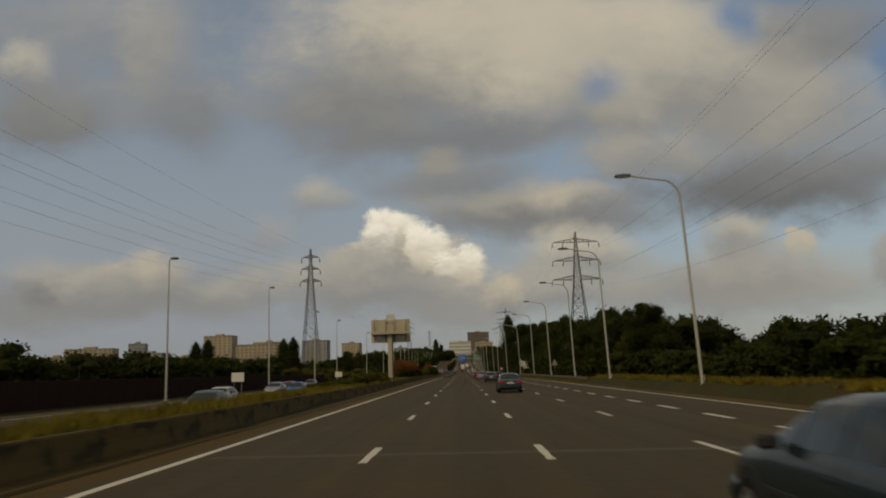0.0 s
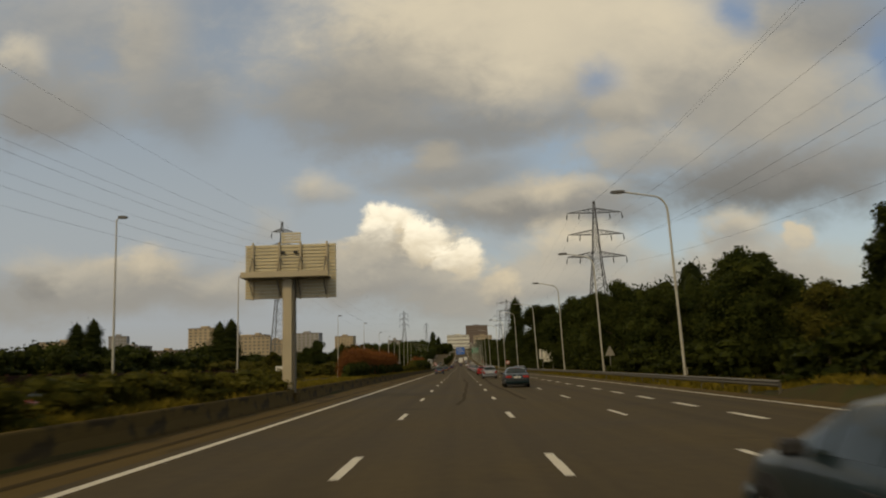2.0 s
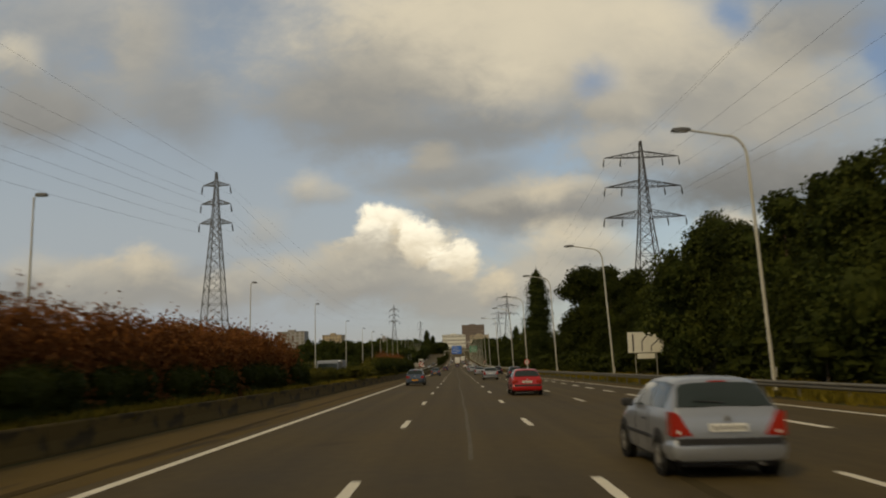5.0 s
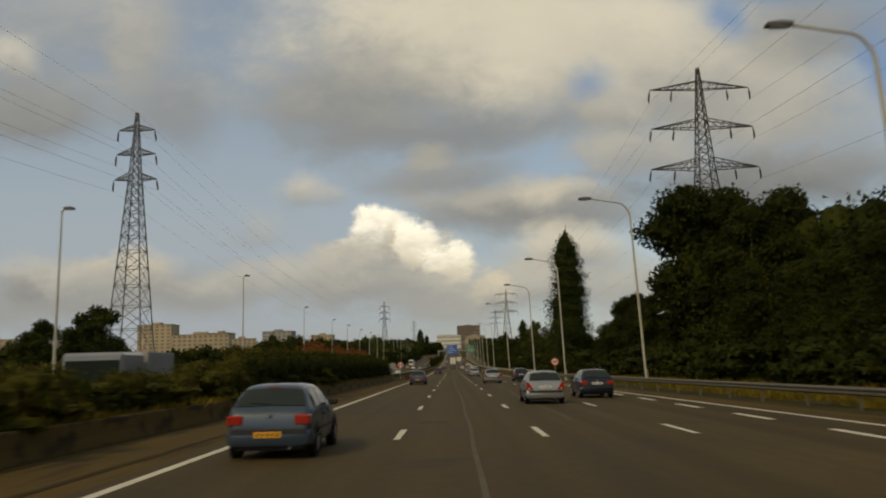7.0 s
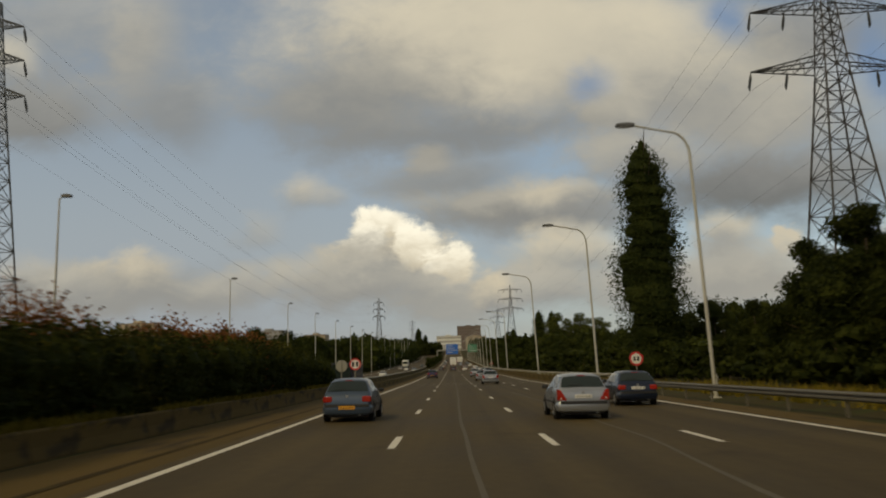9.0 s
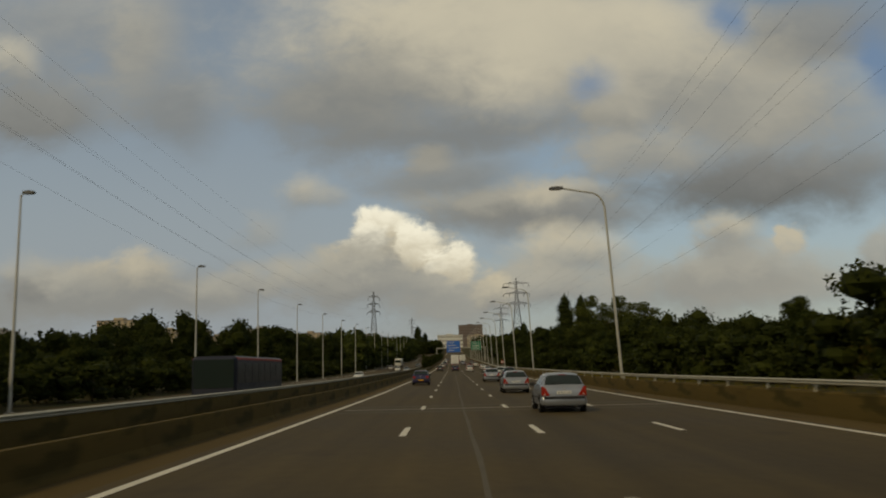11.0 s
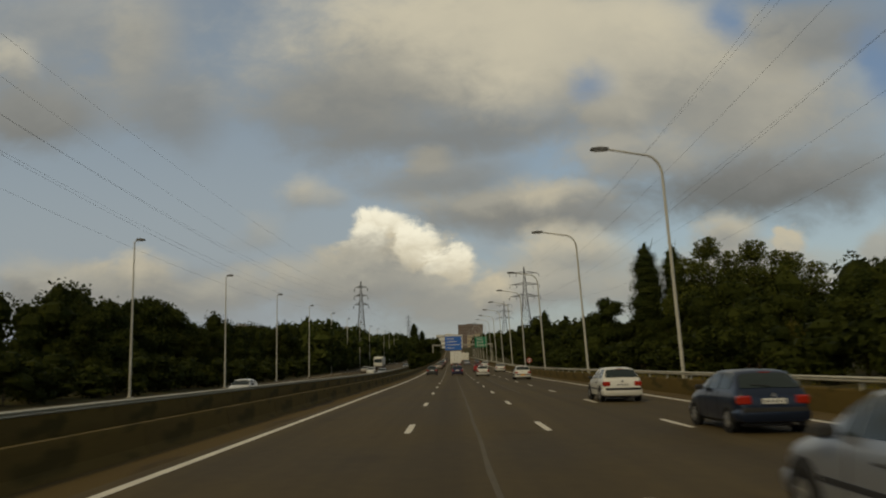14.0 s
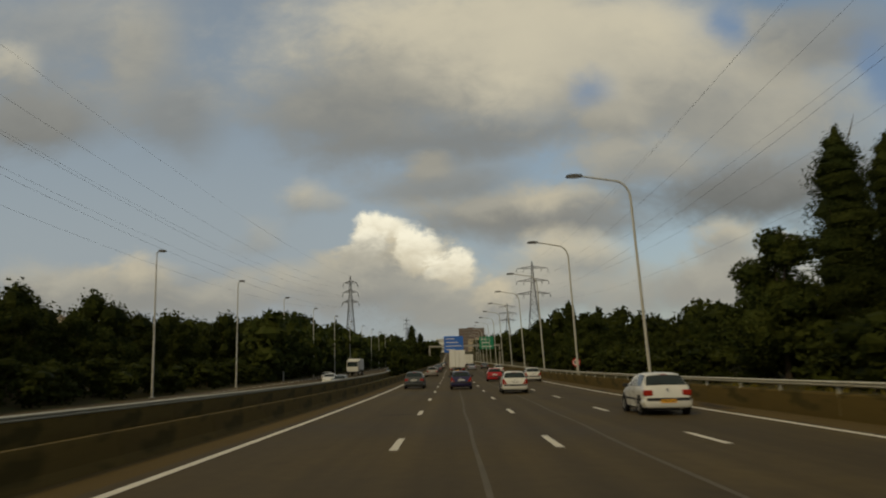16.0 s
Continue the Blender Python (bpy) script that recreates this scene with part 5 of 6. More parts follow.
def car(style, colour, label, m, plate=PLATE_WHITE, lamps="wide", trim=True, bumper=None, plate_bars=5, rails=False, plate_z=0.66):
    """A car seen mostly from behind; it points along +y, rear at y = 0."""
    L, W, H, belt, top, rear, front, sides = STYLES[style]
    half = W / 2
    c = thing("car", label, "car", m, "cars on the motorway")
    part("body", shell(style), colour, c, smooth=42)
    part("rear_window", cross_pane(style, *rear, True), GLASS, c, smooth=50)
    part("windscreen", cross_pane(style, *front, False), GLASS, c, smooth=50)
    for s in (-1, 1):
        for u0, u1 in sides:
            part("side_window", side_pane(style, u0, u1, s), GLASS, c, smooth=50)
        for u in (0.34, 0.56) if style != "sedan" else (0.37, 0.57):
            bm = bmesh.new()
            tube(bm, [(s * (shell_point(style, u, k).x + 0.001), u * L, shell_point(style, u, k).z) for k in (1, 2, 3, 4)], 0.006, 4)
            part("door_gap", bm, TRIM, c)
        part("door_handle", boxed(s * (half * 0.992) - 0.012, s * (half * 0.992) + 0.018, 0.385 * L, 0.43 * L, 0.76, 0.79, 0.006), TRIM, c)
    b1, r0, r1, wr = 0.72 * L, (rear[1] + 0.03) * L, 0.5 * L, half * 0.62
    for s in (-1, 1):
        for y in (0.175 * L, 0.80 * L):
            bm = disc(0.36, 0.02, 22)
            bmesh.ops.rotate(bm, matrix=Matrix.Rotation(math.pi / 2, 3, "Z"), verts=bm.verts)
            bmesh.ops.translate(bm, vec=(s * (half * 0.997) + (0.004 if s > 0 else 0.016), y, 0.33), verts=bm.verts)
            part("wheel_arch", bm, TRIM, c)
            wheel_on(c, s * (half - 0.065), y, 0.295, s)
        mir = boxed(-0.10, 0.10, -0.06, 0.06, -0.065, 0.065, 0.03)
        bmesh.ops.translate(mir, vec=(s * (half + 0.07), b1 - 0.42, belt + 0.06), verts=mir.verts)
        part("mirror", mir, colour if trim is None else TRIM, c)
        hd = boxed(s * half * 0.55 - 0.17, s * half * 0.55 + 0.17, L - 0.14, L + 0.005, 0.56, 0.70, 0.03)
        part("headlight", hd, CLEAR, c)
    bz = 0.30
    bump = loft([(-0.07, .86, bz + .04, bz + .22), (-0.03, .95, bz - .03, bz + .27), (0.10, 1.0, bz - .06, bz + .28), (0.42, 1.012, bz - .06, bz + .26)], half)
    part("bumper", bump, bumper or colour, c, smooth=40)
    part("bumper_strip", boxed(-half * 0.88, half * 0.88, -0.083, -0.06, bz + 0.185, bz + 0.285, 0.01), TRIM, c)
    part("front_bumper", loft([(L - 0.4, 1.008, .22, .48), (L - 0.06, .92, .22, .5), (L + 0.05, .76, .26, .48)], half), bumper or colour, c, smooth=40)
    part("underside", boxed(-half * 0.8, half * 0.8, 0.12, L - 0.15, 0.17, 0.26, 0.02), TRIM, c)
    face_y = 0.012 * L
    for s in (-1, 1):
        if lamps == "wide":
            bm = boxed(s * half * 0.70 - 0.22, s * half * 0.70 + 0.22, -0.012, 0.20, 0.66, 0.83, 0.03)
        elif lamps == "tall":
            outer, inner, top_in = half * 0.97, half * 0.60, half * 0.84
            bm = extruded([(s * outer, 0.60), (s * inner, 0.60), (s * (inner + 0.05), 0.68), (s * top_in, 0.93), (s * outer * 0.99, 0.95)], 0.26)
            bmesh.ops.translate(bm, vec=(0, -0.015, 0), verts=bm.verts)
            bmesh.ops.bevel(bm, geom=list(bm.edges), offset=0.015, segments=2, affect="EDGES")
        else:
            bm = boxed(s * half * 0.78 - 0.15, s * half * 0.78 + 0.15, -0.012, 0.2, 0.64, 0.84, 0.03)
        t = part("tail_light", bm, TAIL, c, "red tail light")
        if lamps == "tall":
            part("reversing_lamp", disc_at(0.028, s * half * 0.84, -0.022, 0.66), CLEAR, t)
    p = part("number_plate", boxed(-0.26, 0.26, -0.030 if plate_z > 0.6 else -0.088, 0.0, plate_z, plate_z + 0.115, 0.006), plate, c)
    for k in range(plate_bars):
        x = -0.19 + 0.38 * k / max(1, plate_bars - 1)
        part("plate_bar", boxed(x - 0.022, x + 0.022, (-0.030 if plate_z > 0.6 else -0.088) - 0.003, -0.029 if plate_z > 0.6 else -0.087, plate_z + 0.03, plate_z + 0.085), INK, p)
    part("badge", disc_at(0.045, 0, -0.004, 0.845), RIM, c)
    u = rear[0] + 0.006
    foot = shell_point(style, u, 9) + Vector((0, -0.025, 0.02))
    tip = shell_point(style, rear[0] + 0.2 * (rear[1] - rear[0]), 8) + Vector((0, -0.03, 0.02))
    w = bmesh.new()
    tube(w, [foot, (-tip.x * 0.9, tip.y, tip.z)], 0.009, 5)
    part("wiper", w, TRIM, c)
    brake = shell_point(style, rear[1] + 0.008, 9)
    part("high_brake_light", boxed(-0.13, 0.13, brake.y - 0.015, brake.y + 0.03, brake.z - 0.01, brake.z + 0.012, 0.004), TAIL, c)
    aerial = bmesh.new()
    tube(aerial, [(0, r0 + 0.12, H - 0.03), (0, r0 - 0.12, H + 0.26)], 0.006, 5)
    part("aerial", aerial, TRIM, c)
    ex = bmesh.new()
    tube(ex, [(half * 0.5, 0.3, 0.24), (half * 0.5, -0.07, 0.23)], 0.026, 8)
    part("exhaust", ex, RIM, c)
    if trim:
        for s in (-1, 1):
            part("side_strip", boxed(s * (half + 0.004) - 0.008, s * (half + 0.004) + 0.008, 0.28 * L, 0.70 * L, 0.50, 0.56, 0.004), TRIM, c)
    if rails:
        for s in (-1, 1):
            rb = bmesh.new()
            tube(rb, [(s * wr * 0.86, r0 + 0.1, H - 0.04), (s * wr * 0.86, r0 + 0.2, H + 0.05), (s * wr * 0.86, r1 - 0.2, H + 0.05), (s * wr * 0.86, r1 - 0.1, H - 0.02)], 0.016, 6)
            part("roof_rail", rb, TRIM, c)
    return c


def disc_at(r, x, y, z, depth=0.012, sides=16):
    bm = disc(r, depth, sides)
    bmesh.ops.translate(bm, vec=(x, y, z), verts=bm.verts)
    return bm


def on_road(x, y):
    up = math.degrees(math.atan(road_z(x, y + 2) - road_z(x, y))) / 2
    return Matrix.Translation((x, y, road_z(x, y))) @ pose(0, 0, 0, up, math.degrees(FALL), random.uniform(-0.4, 0.4))


def on_far_road(x, y):
    return Matrix.Translation((x, y, far_road_z(x, y))) @ pose(0, 0, 0, 0, 0, 180)


TEAL = car_paint("dark_teal_paint", (0.009, 0.026, 0.032))
SLATE = car_paint("slate_blue_paint", (0.055, 0.082, 0.13))
SILVER = car_paint("silver_paint", (0.33, 0.355, 0.40), 0.5)
NAVY = car_paint("navy_paint", (0.009, 0.017, 0.040))
WHITE_PAINT = car_paint("white_paint", (0.66, 0.66, 0.63), 0.0)
PURPLE = car_paint("dark_purple_blue_paint", (0.028, 0.025, 0.08))
RED = car_paint("red_paint", (0.42, 0.012, 0.015), 0.1)
BEIGE = car_paint("beige_paint", (0.36, 0.32, 0.27), 0.4)
BLUE = car_paint("bright_blue_paint", (0.02, 0.12, 0.45), 0.2)
GREY = car_paint("grey_paint", (0.075, 0.082, 0.08), 0.4)

car("sedan", TEAL, "dark teal saloon car close by in the third lane", on_road(3.65, 4.0))
car("sedan", TEAL, "dark teal saloon car ahead in the third lane", on_road(3.5, 58.0))
car("sedan", TEAL, "dark teal saloon car with wide red tail lights", on_road(4.0, 110.7))
car("wagon", SILVER, "silver estate car with tall red tail lights", on_road(3.4, 147.0), lamps="tall", bumper=SILVER)
car("hatch", NAVY, "dark blue hatchback in the slow lane", on_road(6.7, 143.5), lamps="square", trim=False)
car("hatch", RED, "red hatchback among the traffic in the third lane", on_road(3.4, 178.5), lamps="square")
car("hatch", SLATE, "slate blue hatchback with a yellow number plate", on_road(-4.05, 205.8), PLATE_YELLOW, lamps="square", plate_z=0.42)
car("wagon", SILVER, "silver hatchback ahead in the third lane", on_road(3.45, 225.0), lamps="tall", bumper=SILVER)
car("hatch", NAVY, "dark blue hatchback in the slow lane", on_road(6.6, 230.0), lamps="square", trim=False)
car("wagon", SILVER, "silver estate car in the third lane", on_road(3.5, 269.3), lamps="tall", bumper=SILVER)
car("hatch", NAVY, "dark blue hatchback beside the silver estate car", on_road(7.0, 277.0), lamps="square", trim=False)
car("hatch", SLATE, "slate blue hatchback with a yellow number plate in the fast lane", on_road(-4.0, 270.5), PLATE_YELLOW, lamps="square", plate_z=0.42)
car("wagon", SILVER, "silver hatchback by the joint across the lanes", on_road(3.4, 325.8), lamps="tall", bumper=SILVER)
car("wagon", SILVER, "silver hatchback with tall red tail lights", on_road(3.45, 348.0), lamps="tall", bumper=SILVER)
car("wagon", SILVER, "silver hatchback close beside the slow lane", on_road(3.5, 380.4), lamps="tall", bumper=SILVER)
car("hatch", PURPLE, "dark purple-blue hatchback in the fast lane", on_road(-3.7, 374.0), PLATE_YELLOW, lamps="square", plate_z=0.42)
car("hatch", NAVY, "navy blue hatchback with rounded tail", on_road(6.3, 393.0), lamps="square", trim=False)
car("hatch", WHITE_PAINT, "white hatchback with square tail lights in the slow lane", on_road(6.2, 408.0), lamps="square")
car("hatch", WHITE_PAINT, "white hatchback with a yellow number plate", on_road(6.5, 456.8), PLATE_YELLOW, lamps="square", plate_z=0.42)
car("hatch", WHITE_PAINT, "white hatchback in the third lane", on_road(3.35, 481.0), lamps="tall")
car("wagon", PURPLE, "dark purple-blue hatchback ahead in the middle lane", on_road(0.05, 492.0), lamps="tall")
car("hatch", GREY, "dark grey hatchback in the fast lane", on_road(-3.8, 496.0), lamps="square")
car("hatch", RED, "red hatchback among the traffic", on_road(3.9, 515.0), lamps="square")
car("hatch", WHITE_PAINT, "white hatchback in the slow lane", on_road(7.6, 511.5), lamps="tall")
car("wagon", BEIGE, "beige estate car in the fast lane", on_road(-3.6, 548.0), lamps="square")
car("sedan", GREY, "dark grey saloon car in the fast lane", on_road(-3.5, 580.0))
for x, y, style, colour, label in ((-3.5, 610, "hatch", GREY, "dark hatchback far ahead in the fast lane"), (3.6, 600, "sedan", SILVER, "silver saloon car far ahead"), (-3.5, 660, "wagon", WHITE_PAINT, "white estate car far ahead in the fast lane"),
                                   (0.0, 690, "hatch", NAVY, "navy hatchback far ahead in the middle lane"), (7.0, 560, "hatch", WHITE_PAINT, "white hatchback far ahead in the slow lane"), (7.0, 615, "sedan", GREY, "dark saloon car far ahead in the slow lane"),
                                   (3.5, 715, "hatch", RED, "red hatchback far ahead"), (-3.5, 735, "sedan", GREY, "grey saloon car far ahead")):
    car(style, colour, label, on_road(x, y), lamps="square")
car("hatch", BLUE, "bright blue hatchback on the opposite carriageway", on_far_road(-17.3, 84.0), lamps="square")
car("sedan", SILVER, "silver saloon car on the opposite carriageway", on_far_road(-20.8, 90.0))
car("wagon", WHITE_PAINT, "white estate car on the opposite carriageway", on_far_road(-17.3, 58.0), lamps="tall")
car("hatch", RED, "red hatchback on the opposite carriageway", on_far_road(-20.8, 96.0), lamps="square")
car("sedan", GREY, "grey saloon car on the opposite carriageway", on_far_road(-13.6, 44.0))
car("hatch", GREY, "dark hatchback on the opposite carriageway", on_far_road(-24.3, 128.0))
car("wagon", WHITE_PAINT, "white estate car beyond the median", on_far_road(-17.3, 440.0), lamps="tall")
car("hatch", SILVER, "silver hatchback beyond the median", on_far_road(-13.7, 525.0))
car("wagon", WHITE_PAINT, "white estate car beyond the median", on_far_road(-17.3, 540.0), lamps="tall")
car("hatch", BEIGE, "beige hatchback beyond the median", on_far_road(-20.8, 560.0))
car("wagon", WHITE_PAINT, "white estate car behind the grey van", on_far_road(-17.4, 231.0), lamps="tall")
car("sedan", GREY, "grey saloon car beyond the median", on_far_road(-13.7, 600.0))


def lorry(m, label, colour, box, long=9.0, high=3.9):
    """A box lorry seen from behind."""
    t = thing("lorry", label, "lorry", m)
    part("cargo_box", boxed(-1.25, 1.25, 0, long, 1.15, high, 0.04), box, t)
    for s in (-1, 1):
        part("rear_door", boxed(s * 0.62 - 0.58, s * 0.62 + 0.58, -0.03, 0.0, 1.25, high - 0.12, 0.012), box, t)
        part("door_bar", boxed(s * 0.30 - 0.02, s * 0.30 + 0.02, -0.06, -0.03, 1.25, high - 0.12), STEEL, t)
        part("tail_light", boxed(s * 0.95 - 0.2, s * 0.95 + 0.2, -0.05, 0.05, 0.82, 0.96, 0.01), TAIL, t)
        part("mudguard", boxed(s * 0.95 - 0.24, s * 0.95 + 0.24, 0.35, 0.40, 0.3, 0.9, 0.005), TRIM, t)
        for y in (1.1, 2.3, long + 1.0):
            wheel_on(t, s * 1.05, y, 0.48, s)
    part("chassis", boxed(-0.5, 0.5, 0.1, long + 2.0, 0.70, 1.12, 0.02), TRIM, t)
    part("bumper_bar", boxed(-1.15, 1.15, -0.02, 0.08, 0.52, 0.66, 0.01), STEEL, t)
    part("number_plate", boxed(-0.26, 0.26, -0.04, -0.02, 0.68, 0.80, 0.004), PLATE_YELLOW, t)
    cab = boxed(-1.2, 1.2, long + 0.25, long + 2.3, 0.7, 3.0, 0.12)
    part("cab", cab, colour, t)
    part("windscreen", boxed(-1.05, 1.05, long + 2.29, long + 2.32, 1.75, 2.7, 0.01), GLASS, t)
    return t


lorry(on_road(0.2, 556), "white box lorry in the middle lane", WHITE_PAINT, PLATE_WHITE)
lorry(on_road(3.7, 640), "pale grey box lorry in the third lane", WHITE_PAINT, SIGN_WHITE, 8.0, 3.6)
lorry(on_far_road(-14.2, 226), "grey box van on the opposite carriageway", SILVER, PLASTER_GREY, 3.0, 3.05)
lorry(on_far_road(-20.8, 600), "white box lorry on the opposite carriageway", WHITE_PAINT, SIGN_WHITE, 7.0, 3.4)


COACH_BLUE = paint("dark_blue_coach_paint", (0.012, 0.014, 0.03), 0.45, vary=0.15, scale=1.0, bump=0.0)


def coach(m):
    t = thing("coach", "dark blue coach with a red roof stripe", "coach", m)
    body = boxed(-1.27, 1.27, 0, 12.0, 0.35, 3.1, 0.16)
    part("body", body, COACH_BLUE, t, smooth=30)
    part("roof_stripe", boxed(-1.29, 1.29, 0.2, 11.8, 2.86, 3.0, 0.01), RED, t)
    part("windscreen", boxed(-1.15, 1.15, 11.99, 12.03, 1.3, 2.9, 0.015), GLASS, t)
    part("rear_window", boxed(-1.0, 1.0, -0.02, 0.01, 1.9, 2.8, 0.01), GLASS, t)
    for s in (-1, 1):
        for k in range(7):
            part("side_window", boxed(s * 1.275 - 0.012, s * 1.275 + 0.012, 0.6 + 1.6 * k, 2.1 + 1.6 * k, 1.55, 2.7, 0.008), TINTED, t)
        for y in (2.6, 9.4):
            wheel_on(t, s * 1.17, y, 0.5, s)
        part("headlight", boxed(s * 0.9 - 0.18, s * 0.9 + 0.18, 11.98, 12.03, 0.7, 0.95, 0.02), CLEAR, t)
    return t


coach(on_far_road(-14.0, 353.5))

# ---------------------------------------------------------------- billboard, signs, gantry
def billboard(m):
    """The back of a two-sided hoarding: slatted cream panels on a frame over one thick post."""
    b = thing("billboard", "cream slatted back of a tall roadside billboard on one post", "billboard", m)
    post = boxed(-0.26, 0.22, -0.22, 0.26, -0.3, 5.55, 0.03)
    part("post", post, BOARD_BEAM, b)
    part("post_flange", boxed(0.22, 0.34, -0.12, 0.3, -0.3, 5.5, 0.02), DULL_STEEL, b)
    part("base", boxed(-0.5, 0.5, -0.5, 0.5, -0.4, 0.12, 0.05), CONCRETE, b)
    part("beam", boxed(-2.25, 2.15, -0.75, -0.45, 5.52, 5.80, 0.02), BOARD_BEAM, b)
    part("walkway", boxed(-2.2, 2.1, -0.45, 0.35, 5.50, 5.58, 0.01), DULL_STEEL, b)
    for k in range(16):
        z = 4.62 + 0.165 * k
        part("slat", boxed(-2.3, 2.35, 0.38, 0.42, z, z + 0.125, 0.01), BOARD, b)
    for k in range(4):
        z = 7.30 + 0.14 * k
        part("slat", boxed(-0.45, 0.55, 0.38, 0.42, z, z + 0.11, 0.01), BOARD, b)
    for x in (-1.9, -0.55, 0.55, 1.9):
        part("upright", boxed(x - 0.05, x + 0.05, 0.28, 0.376, 4.55, 7.35, 0.01), BOARD_BEAM, b)
    for x in (-1.9, -0.5, 0.55, 1.85):
        bm = bmesh.new()
        tube(bm, [(x, -0.5, 5.6), (x, 0.3, 6.6)], 0.03, 6)
        tube(bm, [(x, -0.5, 5.55), (x, 0.3, 4.75)], 0.03, 6)
        part("brace", bm, DULL_STEEL, b)
    for x in (-0.35, 0.3):
        part("lamp_box", boxed(x - 0.1, x + 0.1, 0.22, 0.36, 6.78, 6.9, 0.02), TRIM, b)
    part("front_panel", boxed(-2.3, 2.35, 0.46, 0.54, 4.6, 7.25, 0.01), SIGN_WHITE, b)
    return b


billboard(Matrix.Translation((-8.52, 93.9, ground_z(-9.5, 93) - 0.02)) @ Matrix.Diagonal((1.0, 1.0, 1.05, 1.0)))


def panel_sign(m, w, h, z, label, bars, name="road_sign", small=None):
    """A plate on two posts. bars: dark strokes (x0, z0, x1, z1, width) as fractions."""
    s = thing(name, label, "road sign", m)
    for x in ((-0.3 * w, 0.3 * w) if w > 1.4 else (0,)):
        bm = bmesh.new()
        tube(bm, [(x, 0.06, -0.3), (x, 0.06, z + h)], 0.045, 8)
        part("post", bm, STEEL, s, smooth=40)
    p = part("plate", boxed(-w / 2, w / 2, -0.02, 0.02, z, z + h, 0.006), SIGN_WHITE, s)
    for x0, z0, x1, z1, t in bars:
        a, b = Vector((x0 * w - w / 2, -0.024, z + z0 * h)), Vector((x1 * w - w / 2, -0.024, z + z1 * h))
        n = Vector(((b - a).z, 0, -(b - a).x)).normalized() * t / 2
        bm = bmesh.new()
        vs = [bm.verts.new(q) for q in (a - n, a + n, b + n, b - n)]
        bm.faces.new(vs)
        geom = bmesh.ops.extrude_face_region(bm, geom=list(bm.faces))["geom"]
        bmesh.ops.translate(bm, vec=(0, 0.004, 0), verts=[g for g in geom if isinstance(g, bmesh.types.BMVert)])
        bmesh.ops.recalc_face_normals(bm, faces=bm.faces)
        part("stroke", bm, INK, p)
    if small:
        part("lower_plate", boxed(-small / 2, small / 2, -0.02, 0.02, z - 0.55, z - 0.08, 0.006), SIGN_WHITE, s)
    return s


def verge(x, y, turn=0):
    return Matrix.Translation((x, y, ground_z(x, y))) @ pose(0, 0, 0, 0, 0, turn)


panel_sign(verge(16.9, 208), 3.2, 1.85, 2.3, "white sign with dark lines of merging lanes", [(0.15, 0.06, 0.15, 0.9, 0.14), (0.40, 0.06, 0.40, 0.55, 0.1), (0.40, 0.55, 0.58, 0.9, 0.1), (0.66, 0.06, 0.66, 0.30, 0.1), (0.66, 0.30, 0.88, 0.62, 0.1)], small=1.6)
for x, y in ((-28.7, 100.5), (-27.6, 176)):
    panel_sign(verge(x, y), 1.6, 1.15, 1.55, "plain white panel beside the opposite carriageway", [])


def triangle_sign(m):
    s = thing("warning_sign", "grey-white triangular sign on a post", "road sign", m)
    bm = bmesh.new()
    tube(bm, [(0, 0.05, -0.3), (0, 0.05, 3.2)], 0.04, 8)
    part("post", bm, STEEL, s, smooth=40)
    bm = extruded([(-0.50, 2.15), (0.50, 2.15), (0.52, 2.22), (0.05, 3.2), (-0.05, 3.2), (-0.52, 2.22)], 0.03)
    part("plate", bm, SIGN_BACK, s)
    return s


triangle_sign(verge(16.6, 142.5))


def round_sign(m, z=2.1, r=0.6):
    s = thing("speed_sign", "round red-rimmed speed limit sign on a post", "road sign", m)
    bm = bmesh.new()
    tube(bm, [(0, 0.05, -0.3), (0, 0.05, z + r)], 0.045, 8)
    part("post", bm, STEEL, s, smooth=40)
    p = part("plate", disc_at(r, 0, -0.02, z, 0.04, 28), SIGN_RED, s)
    part("face", disc_at(r * 0.74, 0, -0.026, z, 0.006, 28), SIGN_WHITE, p)
    for x in (-0.15, 0.15):
        part("mark", boxed(x - 0.09, x + 0.09, -0.031, -0.027, z - 0.18, z + 0.18), INK, p)
    return s


round_sign(verge(15.4, 313))
round_sign(verge(-7.9, 305), 2.0, 0.45)
back = thing("round_sign", "plain grey back of a round sign on the median", "road sign", verge(-9.0, 305.4))
bm = bmesh.new()
tube(bm, [(0, -0.05, -0.3), (0, -0.05, 2.3)], 0.04, 8)
part("post", bm, STEEL, back, smooth=40)
part("plate", disc_at(0.45, 0, -0.02, 1.9, 0.04, 28), SIGN_BACK, back)
round_sign(verge(13.4, 520), 1.9, 0.45)


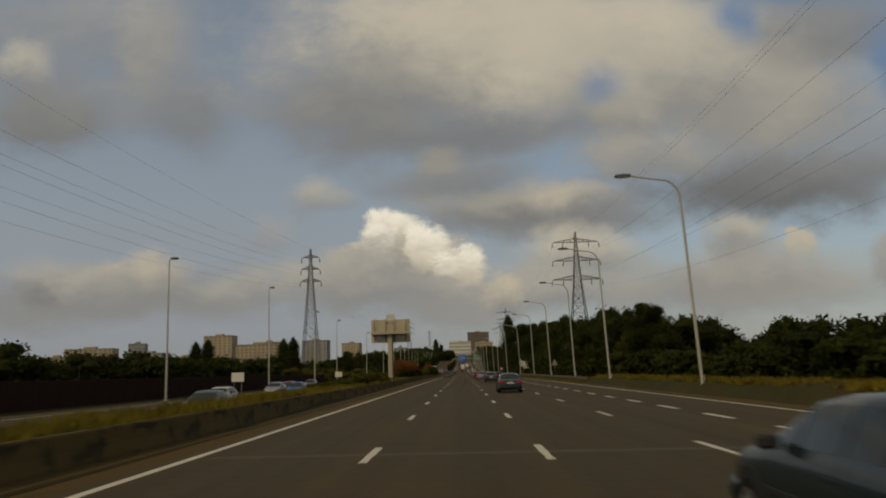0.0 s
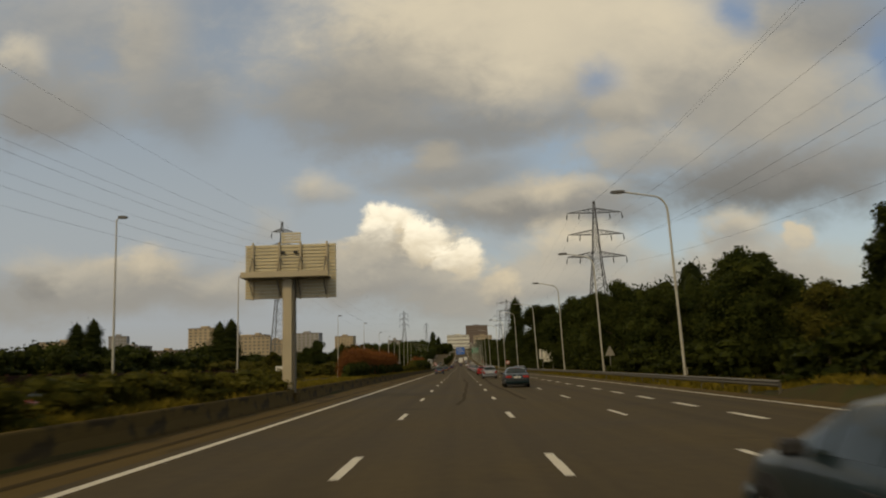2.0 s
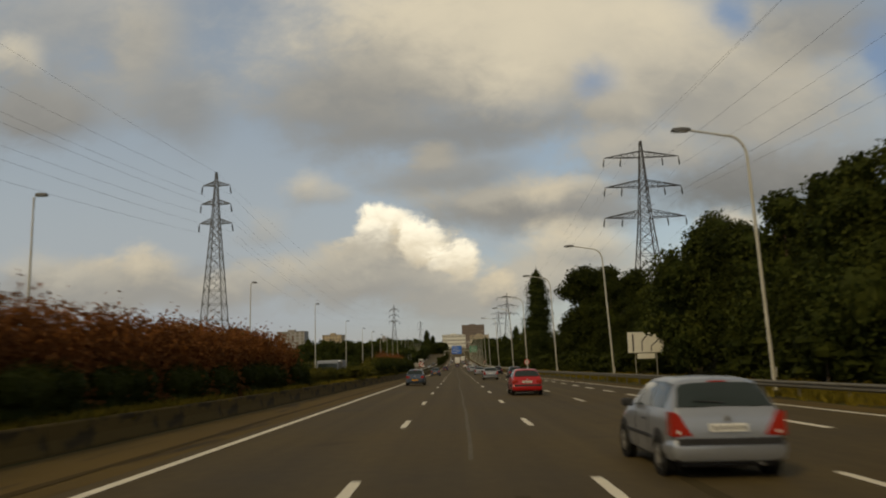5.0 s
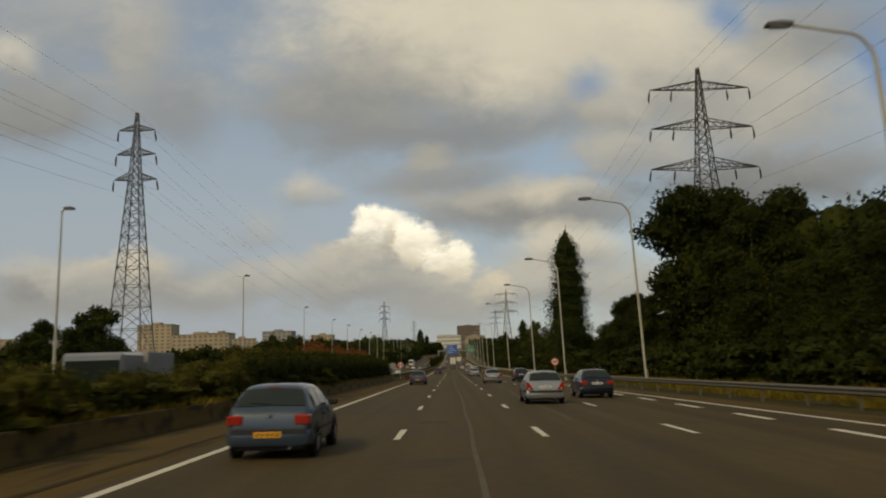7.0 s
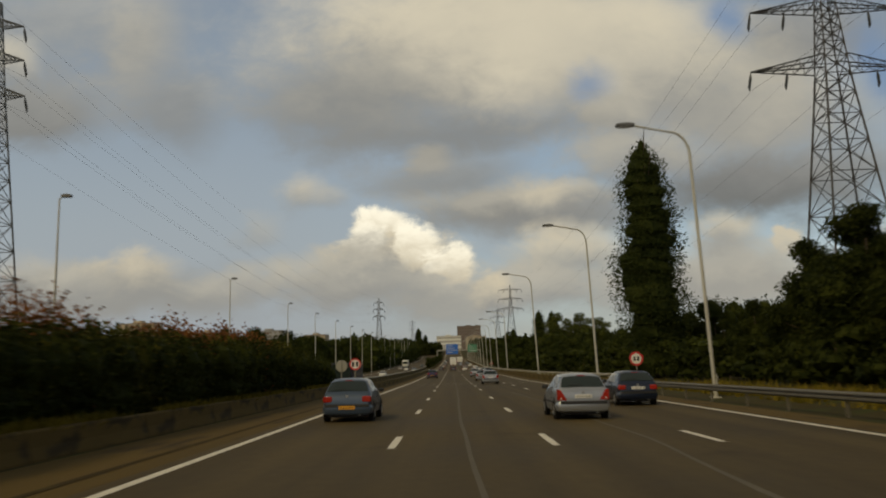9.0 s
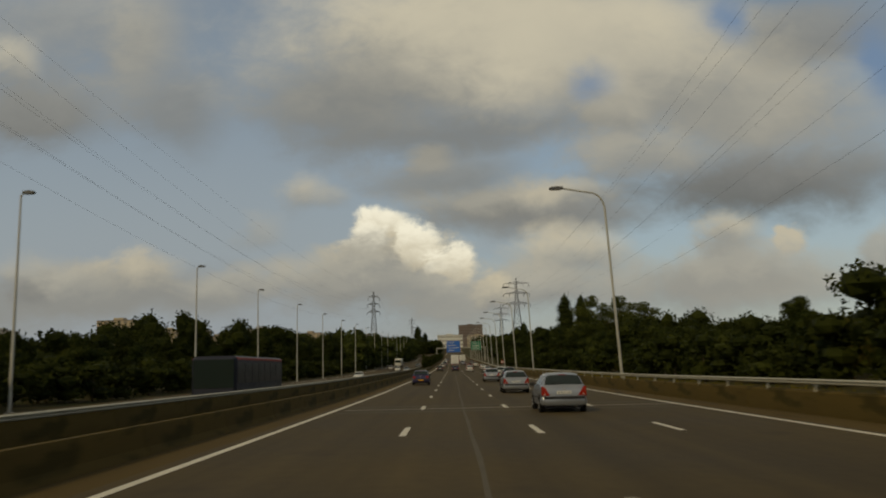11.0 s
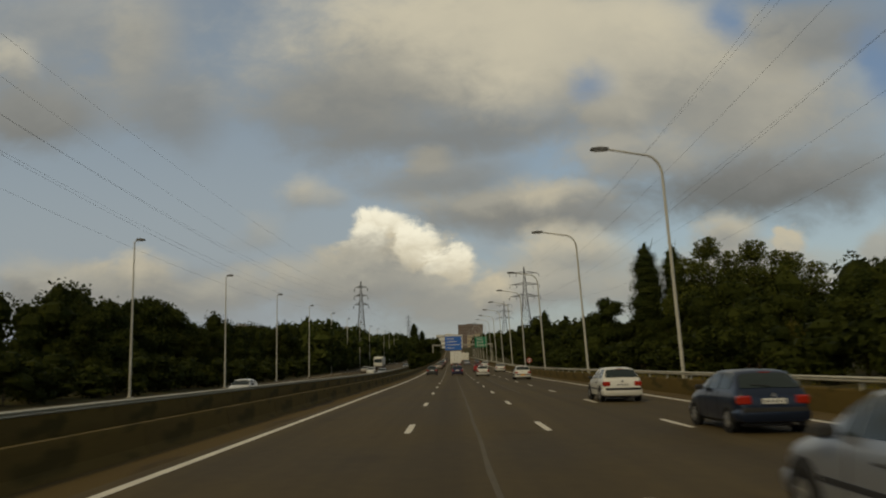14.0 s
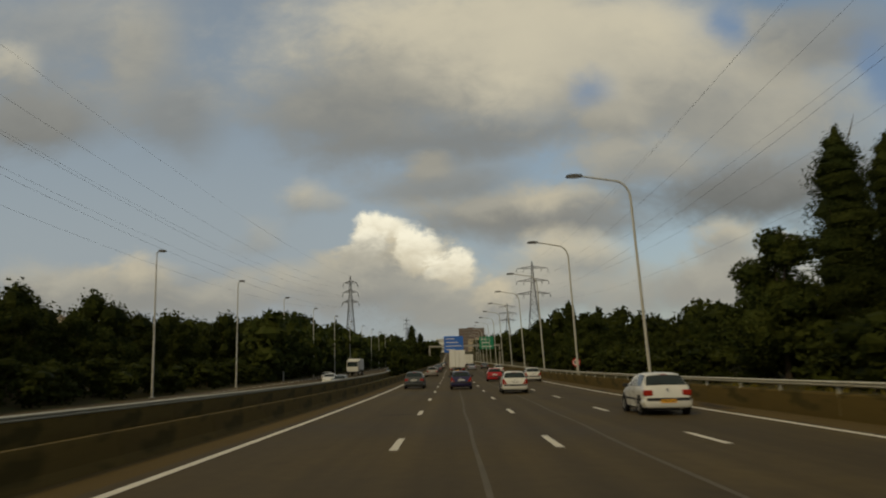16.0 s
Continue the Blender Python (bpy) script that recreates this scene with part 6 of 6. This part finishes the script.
def gantry(y):
    g = thing("sign_gantry", "steel gantry across the lanes with blue and green signs", "sign gantry", Matrix.Translation((0, y, rise_at(y))))
    for x in (-9.0, 17.5):
        part("leg", boxed(x - 0.3, x + 0.3, -0.3, 0.3, -1.0, 7.6, 0.03), STEEL, g)
    part("beam", boxed(-9.0, 17.5, -0.35, 0.35, 6.9, 7.6, 0.03), STEEL, g)
    for x0, x1, z0, z1, material, label in ((-3.5, 3.8, 4.9, 11.0, SIGN_BLUE, "blue direction sign"), (9.9, 15.3, 5.8, 10.5, SIGN_GREEN, "green direction sign")):
        p = part("sign_panel", boxed(x0, x1, -0.6, -0.42, z0, z1, 0.03), material, g, label)
        for k in range(4):
            z = z1 - 1.0 - 1.35 * k
            if z > z0 + 0.3:
                part("text_bar", boxed(x0 + 0.7, x0 + (x1 - x0) * (0.55 + 0.35 * ((k * 7) % 3) / 2), -0.625, -0.601, z - 0.13, z + 0.13), SIGN_WHITE, p)
    return g


gantry(730)


# ---------------------------------------------------------------- screen wall and buildings beyond
wall = thing("screen_wall", "dark red-brown screen wall behind the opposite carriageway", "screen wall", kind="structure")
me = bpy.data.meshes.new("wall_panel")
bm = boxed(-0.08, 0.08, 0, 2.97, -0.3, 2.15, 0.02)
for k in range(9):
    block(bm, 0.08, 0.12, 0.15 + 0.31 * k, 0.33 + 0.31 * k, -0.2, 2.1)
bm.to_mesh(me)
bm.free()
me.materials.append(BROWN_WALL)
post = bpy.data.meshes.new("wall_post")
bm = boxed(-0.12, 0.14, -0.06, 0.06, -0.3, 2.25, 0.01)
bm.to_mesh(post)
bm.free()
post.materials.append(BROWN_WALL)
for k in range(52):
    y = 30 + 3 * k
    for name, mesh, yy in (("wall_panel", me, y), ("wall_post", post, y)):
        ob = new(name, mesh)
        ob.parent = wall
        ob.matrix_basis = Matrix.Translation((-32.6, yy, ground_z(-32.6, y)))


def tower_block(x, y, w, d, h, material, label, floors, bays, turn=0, roof_hut=True):
    """A block of flats with storeys of windows."""
    b = thing("apartment_building", label, "building", Matrix.Translation((x, y, ground_z(x, y) - 1)) @ pose(0, 0, 0, 0, 0, turn))
    part("wall", boxed(-w / 2, w / 2, 0, d, 0, h, 0.05), material, b)
    r = part("roof", boxed(-w / 2 - 0.3, w / 2 + 0.3, -0.3, d + 0.3, h, h + 0.7, 0.05), ROOF, b)
    if roof_hut:
        part("roof_hut", boxed(-w * 0.15, w * 0.1, d * 0.3, d * 0.7, h + 0.7, h + 3.4, 0.05), material, r)
    pane = bpy.data.meshes.new("window")
    pw, ph = w / bays * 0.55, h / floors * 0.5
    bm = boxed(-pw / 2, pw / 2, -0.06, 0.06, 0, ph, 0.0)
    bm.to_mesh(pane)
    bm.free()
    pane.materials.append(DARK_PANE)
    for f in range(floors):
        for k in range(bays):
            ob = new("window", pane)
            ob.parent = b
            ob.matrix_basis = Matrix.Translation((-w / 2 + w * (k + 0.5) / bays, 0, h * (f + 0.3) / floors))
    return b


BLOCKS = ((-470, 984, 60, 37, 10), (-520, 1000, 34, 28, 7), (-408, 1016, 40, 30, 8), (-372, 1040, 30, 24, 6), (-336, 1080, 40, 52, 13), (-552, 984, 44, 27, 7), (-292, 1176, 26, 44, 11), (-262, 1180, 34, 36, 9), (-232, 1240, 40, 46, 11), (-632, 1016, 60, 34, 9), (-189, 1336, 30, 40, 10), (-440, 1060, 22, 44, 11))
for k, (x, y, w, h, floors) in enumerate(BLOCKS):
    tower_block(x, y, w, 22, h, PLASTER if k % 3 != 2 else PLASTER_GREY, "beige block of flats on the skyline" if k % 3 != 2 else "grey block of flats on the skyline", floors, max(6, int(w / 6)), random.uniform(-15, 15))
tower_block(55, 2600, 70, 30, 74, BROWN_CLAD, "dark brown office block on the hill", 9, 14)
tower_block(-5, 2300, 64, 20, 40, SIGN_WHITE, "long white building on the hill", 4, 14)
tower_block(62, 2200, 50, 20, 36, PLASTER, "pale building on the hill", 4, 10)
tower_block(-70, 900, 14, 10, 20, PLASTER_GREY, "pale blue-grey block beyond the trees", 6, 4)
tower_block(-258, 1000, 58, 16, 37, PLASTER, "broad pale yellow building on the skyline", 9, 11, 4)
for x, y, w, h in ((-88, 300, 26, 9), (-74, 322, 16, 7)):
    tower_block(x, y, w, 14, h, PLASTER, "low pale yellow building beyond the road", 2, 6, roof_hut=False)
